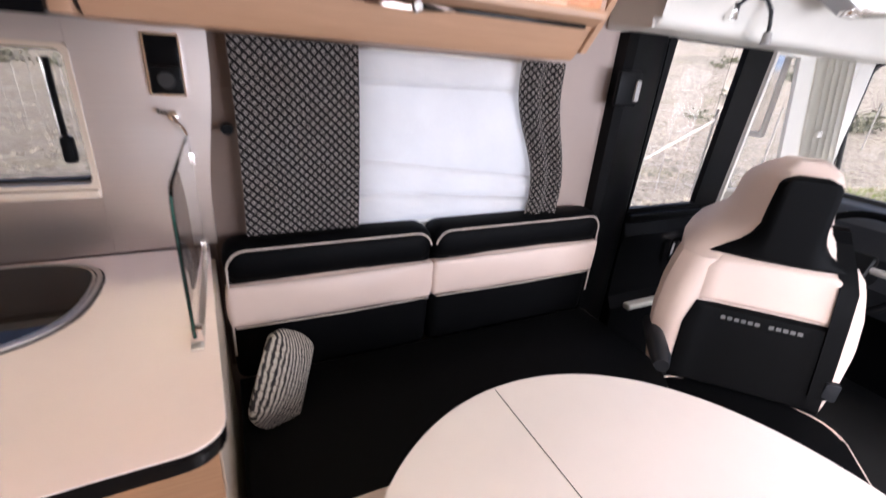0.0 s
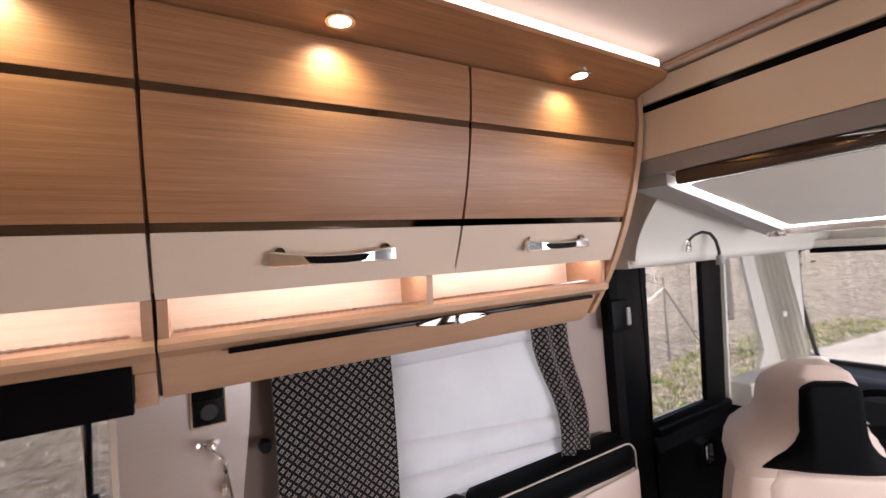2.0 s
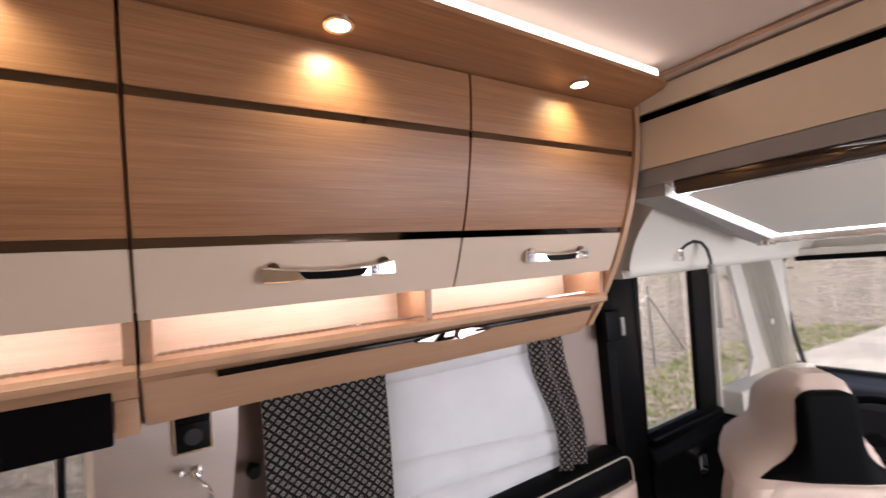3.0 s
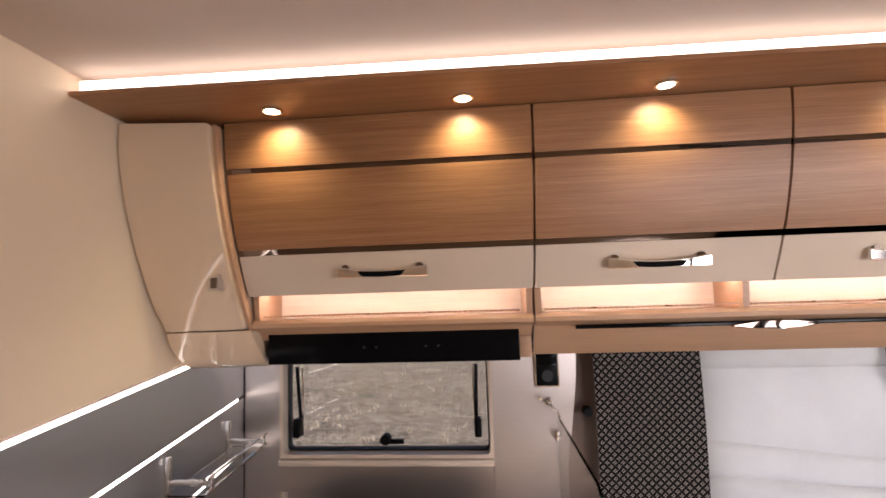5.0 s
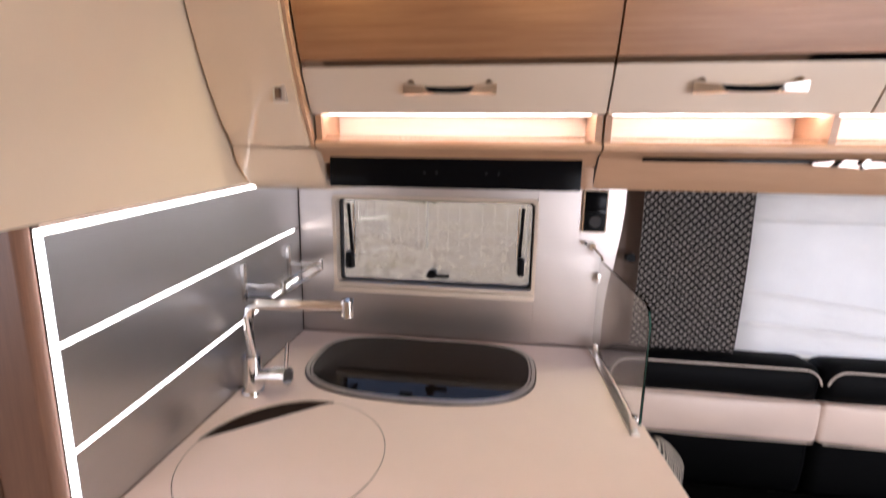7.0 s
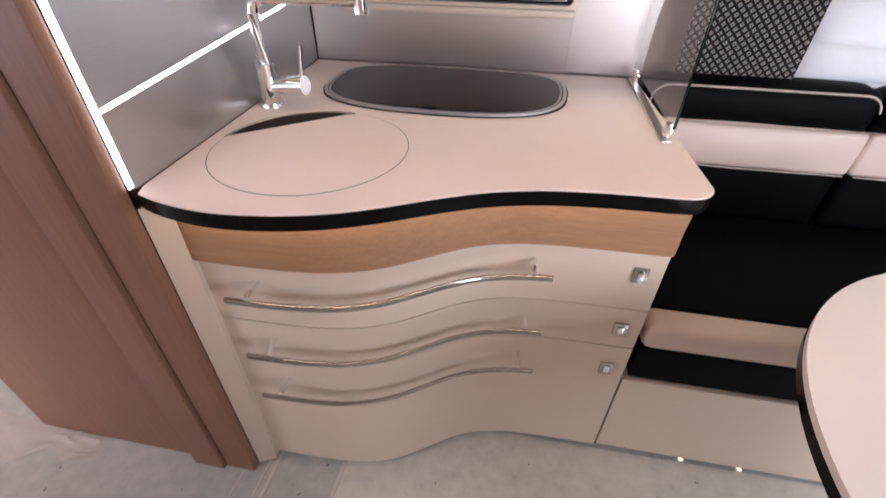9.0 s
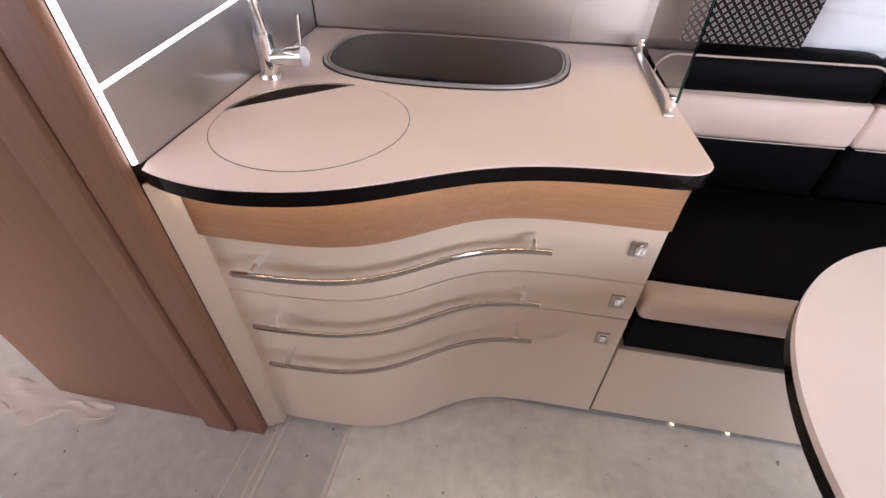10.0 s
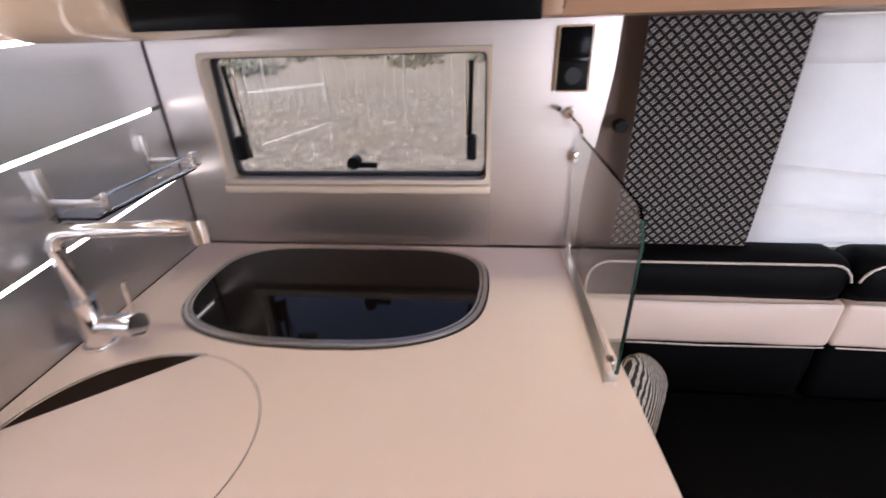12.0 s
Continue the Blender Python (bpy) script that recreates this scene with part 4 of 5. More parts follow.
def seat_outline(inset=0.0):
    i = inset
    pts = [(1.214 + i, 0.345 + i)]
    pts += [(2.505 - 0.20 + (0.20 - i) * math.sin(radians(a)), 0.345 + 0.30 - (0.30 - i) * math.cos(radians(a))) for a in range(0, 91, 10)]
    return pts + [(2.505 - i, 0.90), (1.214 + i, 0.90)]
part("lower_cushion", prism(seat_outline(0.004), "z", 0.339, 0.462, 0.018, 4), LEATHER_B, seat, "black leather border")
part("front_band", box(1.215, 2.22, 0.338, 0.44, 0.462, 0.540, 0.03, 5), LEATHER_C, seat, "cream leather front band")
part("top_cover", prism([(1.214, 0.405), (2.24, 0.40)] + seat_outline(0.003)[4:], "z", 0.464, 0.545, 0.022, 4), LEATHER_B, seat, "black leather top")
pl = [(x, y, 0.532) for x, y in seat_outline(0.003)[4:12]]
part("piping", tube(pl, 0.004, 8), PIPING, seat, "cream piping")

def back_cushion(x0, x1, outer):
    c = thing("backrest_cushion", "black and cream leather bench back cushion", "cushion", "bench back cushions")
    part("core", cushion(x0, x1, 0.905, 1.022, 0.52, 0.905, 0.035, 0.006), LEATHER_B, c, "black leather core")
    part("cream_band", cushion(x0 - 0.001, x1 + 0.001, 0.890, 0.985, 0.714, 0.840, 0.014, 0.014), LEATHER_C, c, "cream leather band")
    part("top_band", cushion(x0, x1, 0.894, 1.02, 0.836, 0.950, 0.048, 0.006), LEATHER_B, c, "black leather top")
    r = 0.055
    path = [(x0 + r - (r - 0.004) * math.cos(radians(a)), 0.900, 0.940 - r + (r - 0.002) * math.sin(radians(a))) for a in range(10, 91, 20)]
    path += [(x1 - r + (r - 0.004) * math.cos(radians(a)), 0.900, 0.940 - r + (r - 0.002) * math.sin(radians(a))) for a in range(90, 0, -20)]
    path = [(x0 + 0.002, 0.900, 0.62)] + path if outer < 0 else path + [(x1 - 0.002, 0.900, 0.62)]
    part("piping", tube(path, 0.0030, 8), PIPING, c, "cream piping")
    for z in (0.840, 0.714):
        part("seam", tube([(x0 + 0.01, 0.8885, z), ((x0 + x1) / 2, 0.882, z), (x1 - 0.01, 0.8885, z)], 0.0018, 6), PIPING, c)
    return c
back_cushion(1.216, 1.809, -1)
back_cushion(1.817, 2.505, 1)

pil = cushion(-0.075, 0.075, -0.04, 0.04, -0.115, 0.115, 0.035, 0.012)
for v in pil.verts:
    v.co.y *= 1 - 0.75 * max(abs(v.co.x) / 0.085, abs(v.co.z) / 0.125) ** 3
pw = link("pillow", pil, STRIPES)
pw.matrix_world = pose(1.325, 0.748, 0.628, -22, 40, 28)
tagged(pw, "small black and cream striped scatter pillow on the bench", "pillow")

# table
tab = thing("dining_table", "oval pale laminate table with a black edge and centre seam", "table")
TX, TY, TA, TB = 1.799, -0.13, 0.495, 0.535
oval = [(TX + TA * math.copysign(abs(math.cos(t)) ** 0.98, math.cos(t)), TY + TB * math.copysign(abs(math.sin(t)) ** 0.98, math.sin(t))) for t in (2 * math.pi * i / 96 for i in range(96))]
part("tabletop", prism(oval, "z", 0.736, 0.75, 0.003, 2), TABLE, tab, "pale laminate top")
part("edge_band", prism(scaled(oval, 1, -0.0015), "z", 0.712, 0.7355, 0.004, 2), BLACK_EDGE, tab, "black edge band")
part("seam", box(1.749, 1.751, TY - 0.525, TY + 0.525, 0.7502, 0.7506), DARK_GAP, tab, "fine centre seam")
part("column", cyl((TX, TY - 0.1, 0.02), (TX, TY - 0.1, 0.711), 0.045, 24), STEEL, tab, "steel column")
part("foot_plate", cyl((TX, TY - 0.1, 0.0), (TX, TY - 0.1, 0.02), 0.17, 32, 0.15), STEEL, tab)

# ---- blind and curtains ----
bl = thing("roman_blind", "white pleated roman blind drawn over the window", "blind")
folds = (1.44, 1.355, 1.128, 1.036, 0.956)
droop = (0.0, 0.0, 0.075, 0.05, 0.0)
for (z1, d1), (z0, d0) in zip(zip(folds, droop), list(zip(folds, droop))[1:]):
    def fn(u, v, a=z0, b=z1, da=d0, db=d1):
        lo, hi = a + da * (0.35 - u), b + db * (0.35 - u)
        swell = 0.005 + 0.012 * math.sin(math.pi * v) ** 0.6 + 0.004 * noise.noise(Vector((u * 4, v * 2, a * 9))) + 0.0025 * noise.noise(Vector((u * 13 + v * 3, v * 5, a * 5)))
        return 1.575 + 0.64 * u + 0.012 * math.sin(v * 3 + a * 20) * u ** 6, 0.980 - swell * (1 - (2 * v - 1) ** 8), lo + (hi - lo) * v
    bm = grid(fn, 44, 14)
    bmesh.ops.solidify(bm, geom=bm.faces[:], thickness=0.0015)
    part("blind_fold", bm, BLIND, bl)
    part("fold_rod", tube([(1.577, 0.9815, z0 + d0 * 0.35), (2.213, 0.9815, z0 - d0 * 0.65)], 0.0022, 6), BLIND, bl)


def curtain(x0, x1, z0, z1, edge, waves, depth, label, y=0.957):
    fn = lambda u, v: (x0 + (x1 - x0) * u + edge(v) * (1 - 0.3 * u), y + depth * math.sin(u * waves * 2 * math.pi + 0.6 * math.sin(3 * v)), z0 + (z1 - z0) * v)
    long = 1.0 if waves < 1 else 1.25
    bm = grid(fn, 40, 20, uv=lambda u, v: (u * (x1 - x0) * long, v * (z1 - z0)))
    bmesh.ops.solidify(bm, geom=bm.faces[:], thickness=0.002)
    c = tagged(link("curtain", bm, CURTAIN), label, "curtain", "curtains at the bench window")
curtain(1.280, 1.586, 0.956, 1.448, lambda v: 0.004 * math.sin(v * 3), 0.5, 0.004, "flat black curtain panel with a cream lattice pattern")
curtain(2.085, 2.250, 0.956, 1.448, lambda v: 0.085 * (1 - v) ** 0.8 + 0.025 * math.sin(v * 6.0), 2.0, 0.012, "gathered black curtain with a cream lattice pattern", 0.938)
tb = thing("curtain_tieback", "small black tieback knob beside the curtain", "tieback")
part("stem", cyl((1.262, 1.0235, 1.235), (1.262, 0.985, 1.235), 0.006, 12), PLASTIC_B, tb)
part("knob", cyl((1.262, 0.986, 1.235), (1.262, 0.965, 1.235), 0.016, 20, 0.013), PLASTIC_B, tb, "round black knob")
bk = tagged(new("window_2"), "dinette window behind the blind", "window", "", "structure")
part("window_frame", ring(rounded(1.60, 2.24, 0.91, 1.445, 0.03), rounded(1.625, 2.215, 0.935, 1.425, 0.03), "y", 1.002, 1.066), PLASTIC_W, bk)
p2 = part("pane", box(1.62, 2.22, 1.052, 1.057, 0.932, 1.428), PANE, bk)
p2.visible_shadow = False

# ---- drop-down bed over the cab ----
bed = thing("drop_down_bed", "cream drop-down bed with a black slot and lit underside", "bed")
part("front_board", prism([(2.092, 1.853), (2.088, 1.90), (2.092, 1.965), (2.112, 1.965), (2.112, 1.853)], "y", -1.19, 0.500, 0.002), CREAM_MATT, bed, "cream front board")
part("top_slot", box(2.100, 2.118, -1.19, 0.494, 1.966, 1.984), BLACK_GLOSS, bed, "black slot along the top")
part("cover_board", box(2.088, 2.118, -1.19, 0.50, 1.985, CEIL_Z - 0.007), CREAM_MATT, bed, "pale filler board at the ceiling")
part("lower_rail", prism([(2.094, 1.851), (2.104, 1.815), (2.14, 1.815), (2.14, 1.851)], "y", -1.19, 0.530, 0.003), PLASTIC_G, bed, "grey lower rail")
part("mirror_strip", box(2.112, 2.15, -1.19, 0.435, 1.782, 1.8145, 0.002), DARK_MIRROR, bed, "mirror-like dark strip")


def sloped(points, thick):
    """A board with the given corners (x, y, z), thickened upwards."""
    bm = bmesh.new()
    lo = [bm.verts.new(p) for p in points]
    hi = [bm.verts.new((p[0], p[1], p[2] + thick)) for p in points]
    n = len(points)
    bm.faces.new(lo), bm.faces.new(hi)
    for i in range(n):
        bm.faces.new((lo[i], lo[(i + 1) % n], hi[(i + 1) % n], hi[i]))
    return bm


part("underside", sloped([(2.152, -1.18, 1.788), (2.152, 0.442, 1.788), (3.06, 0.575, 1.684), (3.06, -1.18, 1.684)], 0.02), PLASTIC_W, bed, "smooth grey-white underside")
part("side_light", sloped([(2.152, 0.445, 1.785), (2.152, 0.458, 1.785), (3.06, 0.597, 1.680), (3.06, 0.578, 1.680)], 0.008), LED_B, bed, "white light strip")
part("front_light", sloped([(3.062, -1.18, 1.680), (3.062, 0.597, 1.680), (3.078, 0.60, 1.678), (3.078, -1.18, 1.678)], 0.008), LED_B, bed, "white light strip")
part("side_rail", sloped([(2.118, 0.460, 1.785), (2.118, 0.555, 1.79), (3.10, 0.665, 1.652), (3.08, 0.599, 1.664)], 0.03), PLASTIC_G, bed, "dark grey side rail")
part("front_rail", sloped([(3.08, -1.18, 1.655), (3.08, 0.60, 1.655), (3.14, 0.66, 1.65), (3.14, -1.18, 1.65)], 0.03), STEEL, bed, "satin metal front rail")
part("corner_bracket", box(3.03, 3.10, 0.60, 0.64, 1.645, 1.68, 0.006), CHROME, bed)

# ---- cab ----
def bend(p, q, r, n=14):
    return [tuple((1 - t) ** 2 * a + 2 * t * (1 - t) * b + t * t * c for a, b, c in zip(p, q, r)) for t in (i / n for i in range(n + 1))]


shroud = bend((0.44, 1.845), (0.765, 1.725), (0.80, 1.605)) + bend((0.802, 1.595), (0.806, 1.569), (0.84, 1.567), 6) + [(1.028, 1.567), (1.028, 2.05), (0.44, 2.05)]
sh_bm = prism(shroud, "x", 2.455, 4.1, 0.03, 5)
for v in sh_bm.verts:
    if v.co.x < 2.6:
        v.co.x += 0.8 * min(0.0, v.co.y - 0.80)
structure("cab_side_shroud", sh_bm, PLASTIC_W, "off-white moulded trim above the cab door", "trim")
structure("wall_over_windscreen", box(4.1, 4.2, -1.2, WALL_Y, 1.585, CEIL_Z), PLASTIC_W, "off-white trim over the windscreen", "wall")
structure("cab_pillar_b", prism([(2.535, 1.065), (2.535, 0.985), (2.56, 0.965), (2.70, 0.965), (2.735, 0.99), (2.735, 1.065)], "z", 0.0, 1.566, 0.004), PLASTIC_B, "black door pillar trim", "pillar")
belt = thing("belt_anchor", "black belt height slider on the door pillar", "belt anchor")
part("housing", box(2.495, 2.60, 0.945, 0.966, 1.325, 1.445, 0.012), PLASTIC_B, belt)
part("button", box(2.57, 2.592, 0.936, 0.947, 1.345, 1.415, 0.005), PLASTIC_G, belt)

door = tagged(new("door_1"), "black cab door with a tall window", "door", "", "structure")
part("door_frame", ring([(2.7355, 0.865), (3.305, 0.865), (3.365, 1.566), (2.736, 1.566)], [(2.742, 0.918), (3.155, 0.918), (3.198, 1.563), (2.775, 1.563)], "y", 0.985, 1.010), PLASTIC_B, door, "black window frame")
part("door_panel", prism([(0.985, 0.86), (0.965, 0.80), (0.99, 0.72), (0.985, 0.50), (0.94, 0.46), (0.94, 0.12), (0.99, 0.02), (1.06, 0.02), (1.06, 0.862)], "x", 2.738, 3.32, 0.01, 3), PLASTIC_B, door, "moulded black inner panel")
part("window_ledge", box(2.738, 3.31, 0.955, 1.0, 0.862, 0.90, 0.012, 3), PLASTIC_B, door)
hd = part("door_handle", ring(rounded(3.03, 3.115, 0.650, 0.770, 0.018), rounded(3.044, 3.101, 0.668, 0.752, 0.013), "y", 0.952, 0.98), CHROME, door, "chrome frame of the door pull")
part("handle_flap", box(3.05, 3.075, 0.960, 0.99, 0.68, 0.74, 0.006), PLASTIC_G, hd)
part("pocket_edge", box(2.80, 3.16, 0.90, 0.94, 0.458, 0.488, 0.012, 3), PLASTIC_W, door, "pale pocket edge")
gl = part("pane", box(2.745, 3.20, 1.045, 1.05, 0.90, 1.566), PANE, door)
gl.visible_shadow = False

qw = tagged(new("window_3"), "small front quarter window in a white pillar", "window", "", "structure")
part("window_frame", ring([(3.308, 0.86), (3.70, 0.86), (4.12, 0.86), (4.06, 1.566), (3.368, 1.566)], [(3.335, 0.978), (3.62, 0.966), (3.69, 1.06), (3.545, 1.555), (3.385, 1.555)], "y", 0.970, 0.986), PLASTIC_W, qw, "white moulded surround")
part("lower_ledge", prism([(3.33, 0.88), (3.33, 1.0), (3.95, 0.98), (4.1, 0.9), (4.1, 0.84)], "z", 0.86, 0.975, 0.015, 3), PLASTIC_W, qw, "white sloping ledge")
gq = part("pane", box(3.335, 3.71, 0.988, 0.992, 0.96, 1.57), PANE, qw)
gq.visible_shadow = False
structure("cab_pillar_a", prism([(4.06, 1.0), (4.13, 0.945), (4.148, 0.95), (4.148, 1.06), (4.08, 1.06)], "z", 0.86, 1.6, 0.012, 3), PLASTIC_W, "white front pillar", "pillar")
structure("cab_side_lower", box(3.325, 4.3, 1.0, 1.065, 0.0, 0.859), PLASTIC_B, "black lower cab side", "wall")
structure("cab_front_lower", box(4.16, 4.24, -1.2, 1.06, 0.0, 0.93), PLASTIC_B, "black front bulkhead", "wall")
ws = tagged(new("window_4"), "wide windscreen with a roller shade rail", "window", "", "structure")
part("window_frame", ring(rounded(-1.19, 1.02, 0.90, 1.60, 0.02), rounded(-1.12, 0.96, 0.945, 1.575, 0.06), "x", 4.15, 4.19), RUBBER, ws, "black rubber surround")
gw = part("pane", box(4.165, 4.17, -1.15, 1.0, 0.92, 1.59), PANE, ws)
gw.visible_shadow = False
part("edge_seal", tube([(4.145, 0.990, 1.565), (4.145, 0.965, 1.30), (4.145, 0.900, 0.93)], 0.012, 8), RUBBER, ws, "black rubber edge")
part("shade_rail", box(3.98, 4.02, -1.15, 0.84, 1.545, 1.572, 0.006), PLASTIC_B, ws, "black shade rail")
part("shade_cassette", box(3.93, 3.975, -1.15, 0.88, 1.575, 1.61, 0.008), PLASTIC_W, ws, "white shade cassette")

cc2 = thing("cab_curtain", "grey pleated cab curtain gathered at the front pillar", "curtain")
fn = lambda u, v: (3.66 + 0.25 * u + 0.010 * math.sin(u * 30) + 0.22 * (1 - v), 0.948 - 0.015 * u + 0.014 * math.sin(u * 30 + 1.2), 0.95 + 0.615 * v)
bm = grid(fn, 60, 12)
bmesh.ops.solidify(bm, geom=bm.faces[:], thickness=0.002)
part("cloth", bm, CLOTH_GREY, cc2)
part("tie_clip", box(3.81, 3.85, 0.915, 0.935, 1.22, 1.25, 0.006), PLASTIC_W, cc2)

rl = thing("reading_lamp", "black gooseneck reading lamp on a chrome base", "lamp")
part("base", box(2.715, 2.748, 0.768, 0.792, 1.612, 1.672, 0.005), CHROME, rl, "chrome base plate")
neck = [(2.735, 0.77, 1.655), (2.745, 0.755, 1.672), (2.775, 0.742, 1.682), (2.815, 0.735, 1.675), (2.85, 0.734, 1.648), (2.868, 0.735, 1.61), (2.872, 0.736, 1.585)]
part("neck", tube(neck, 0.006, 10), RUBBER, rl, "black bent neck")
part("head", cyl((2.872, 0.736, 1.59), (2.876, 0.736, 1.555), 0.012, 16, 0.016), PLASTIC_G, rl, "small lamp head")

dash = thing("dashboard", "black moulded dashboard under the windscreen", "dashboard")
dp = [(3.50, 0.62), (3.44, 0.74), (3.46, 0.86), (3.52, 0.915), (3.66, 0.935), (4.158, 0.925), (4.158, 0.60)]
part("body", prism(dp, "y", -1.18, 0.94, 0.012, 3), DASH, dash)
part("instrument_hood", prism([(3.42, 0.86), (3.46, 0.955), (3.56, 1.0), (3.74, 0.985), (3.84, 0.93), (3.60, 0.88)], "y", 0.14, 0.70, 0.03, 4), DASH, dash, "rounded instrument hood")
part("top_mat", box(3.70, 4.12, -1.0, 0.12, 0.93, 0.945, 0.006), PLASTIC_G, dash)
part("side_vent", cyl((3.50, 0.80, 0.84), (3.47, 0.80, 0.84), 0.045, 20), PLASTIC_G, dash)
whl = thing("steering_wheel", "black leather steering wheel", "steering wheel")
wm = pose(3.27, 0.42, 0.86, 0, -62, 0)
rimp = [tuple(wm @ Vector((0.19 * math.cos(t), 0.19 * math.sin(t), 0))) for t in (2 * math.pi * i / 40 for i in range(40))]
part("rim", tube(rimp, 0.014, 12, True), LEATHER_B, whl)
hub = box(-0.06, 0.05, -0.07, 0.07, -0.03, 0.015, 0.018, 3)
bmesh.ops.transform(hub, matrix=wm, verts=hub.verts)
part("hub", hub, PLASTIC_B, whl)
for a in (0, 90, 180):
    q = tube([tuple(wm @ Vector((0.04 * math.cos(radians(a + 90)), 0.04 * math.sin(radians(a + 90)), -0.005))), tuple(wm @ Vector((0.18 * math.cos(radians(a + 90)), 0.18 * math.sin(radians(a + 90)), 0)))], 0.013, 10)
    part("spoke", q, PLASTIC_G, whl)
part("steering_column", cyl((3.29, 0.42, 0.85), (3.5, 0.42, 0.76), 0.045, 16), PLASTIC_B, whl)

# driver's seat, turned to the room
st = thing("driver_seat", "turned cab seat in cream and black leather with belt", "seat")


SEAT_Y = 0.442


def face_x(y, z):
    """The front of the backrest: bolstered below, wedge-shaped at the headrest."""
    low = min(1.0, max(0.0, (1.04 - z) / 0.12))
    x = 2.72 + 0.14 * min(0.0, z - 0.95) - low * 0.03 * (max(0.0, abs(y) - 0.12) / 0.15) ** 1.5
    return x + (1 - low) * 0.16 * (max(0.0, abs(y) - 0.062) / 0.12) ** 1.3


def seat_piece(name, zs, left, right, off, thick, mat, label="", parent=None, edge=0.02, n=18):
    """A padded piece that follows the reclined, bolstered backrest between two side lines."""
    bm = bmesh.new()
    m = 26
    def at(i, j, back):
        z = zs[0] + (zs[1] - zs[0]) * j / m
        a, b = left(z), right(z)
        y = a + (b - a) * i / n
        tip = min(i, n - i) / n * abs(b - a)
        end = min(j, m - j) / m * (zs[1] - zs[0])
        soft = 1 - max(0.0, 1 - min(tip, end) / edge) ** 2
        x = face_x(y, z)
        x += off + (thick if back else edge * 0.9 * (1 - soft))
        return bm.verts.new((x, SEAT_Y + y, z))
    f = [[at(i, j, False) for j in range(m + 1)] for i in range(n + 1)]
    g = [[at(i, j, True) for j in range(m + 1)] for i in range(n + 1)]
    for lay in (f, g):
        for i in range(n):
            for j in range(m):
                bm.faces.new((lay[i][j], lay[i + 1][j], lay[i + 1][j + 1], lay[i][j + 1]))
    for i in range(n):
        for j in (0, m):
            bm.faces.new((f[i][j], f[i + 1][j], g[i + 1][j], g[i][j]))
    for j in range(m):
        for i in (0, n):
            bm.faces.new((f[i][j], f[i][j + 1], g[i][j + 1], g[i][j]))
    return part(name, bm, mat, parent or st, label)


HALF = ((0.48, 0.245), (0.60, 0.264), (0.70, 0.270), (0.80, 0.262), (0.88, 0.245), (0.95, 0.220), (1.0, 0.193), (1.03, 0.170), (1.05, 0.146), (1.08, 0.132), (1.15, 0.125), (1.19, 0.110), (1.22, 0.08), (1.24, 0.045))
INSERT = ((0.938, 0.19), (0.958, 0.155), (0.985, 0.118), (1.015, 0.096), (1.05, 0.084), (1.12, 0.080), (1.18, 0.075), (1.197, 0.060), (1.205, 0.036))


def side(table, sign=1):
    return lambda z: sign * float(np.interp(z, [t[0] for t in table], [t[1] for t in table]))


WIDE = [(z, y + 0.028 * min(1.0, max(0.0, (1.03 - z) / 0.08))) for z, y in HALF]
seat_piece("backrest", (0.48, 1.24), side(HALF, -1), side(WIDE), 0.0, 0.14, LEATHER_C, "cream leather backrest with raised side bolsters", edge=0.07)
seat_piece("headrest_insert", (0.938, 1.205), side(INSERT, -1), side(INSERT), -0.016, 0.03, LEATHER_B, "black leather headrest insert", edge=0.012)
seat_piece("shoulder_band", (0.785, 0.934), lambda z: -0.185 + 0.9 * max(0.0, z - 0.895), lambda z: 0.185 - 0.9 * max(0.0, z - 0.895), -0.012, 0.03, LEATHER_C, "cream leather band", edge=0.012)
low = seat_piece("lumbar_insert", (0.50, 0.780), lambda z: -0.215 + 0.3 * max(0, z - 0.70), lambda z: 0.215 - 0.3 * max(0, z - 0.70), -0.016, 0.03, LEATHER_B, "black leather lower back", edge=0.014)
for i in range(12):
    if i != 6:
        y = 0.10 - 0.019 * i
        seat_piece("stitched_mark", (0.738, 0.749), lambda z, y=y: y, lambda z, y=y: y + 0.013, -0.0175, 0.003, TEXT_GREY, "", low, 0.0005, 2)
part("cushion_border", prism(rounded(2.19, 2.70, 0.170, 0.714, 0.10), "z", 0.33, 0.47, 0.03, 4), LEATHER_B, st, "black leather cushion border")
part("cushion_top", prism(rounded(2.20, 2.66, 0.180, 0.704, 0.11), "z", 0.44, 0.495, 0.02, 4), LEATHER_B, st, "black leather cushion top")
part("cushion_piping", tube([(x, y, 0.482) for x, y in rounded(2.195, 2.665, 0.176, 0.708, 0.115)], 0.008, 8, True), LEATHER_C, st, "cream piping")
part("swivel_base", box(2.33, 2.70, 0.28, 0.63, 0.0, 0.33, 0.02), PLASTIC_B, st, "black swivel pedestal")
part("armrest", tube([(2.455, 0.718, 0.645), (2.50, 0.72, 0.65), (2.66, 0.724, 0.625), (2.80, 0.724, 0.60)], [0.022, 0.03, 0.032, 0.03], 16), DASH, st, "black padded armrest")
strap = [(face_x(y, z) - 0.012, SEAT_Y + y, z) for y, z in ((-0.105, 1.075), (-0.13, 1.055), (-0.155, 1.015), (-0.168, 0.96), (-0.175, 0.90), (-0.182, 0.80), (-0.188, 0.70), (-0.195, 0.56))]
bm = bmesh.new()
rows = [[bm.verts.new((x, y - 0.024, z)), bm.verts.new((x, y + 0.024, z)), bm.verts.new((x - 0.004, y + 0.024, z)), bm.verts.new((x - 0.004, y - 0.024, z))] for x, y, z in strap]
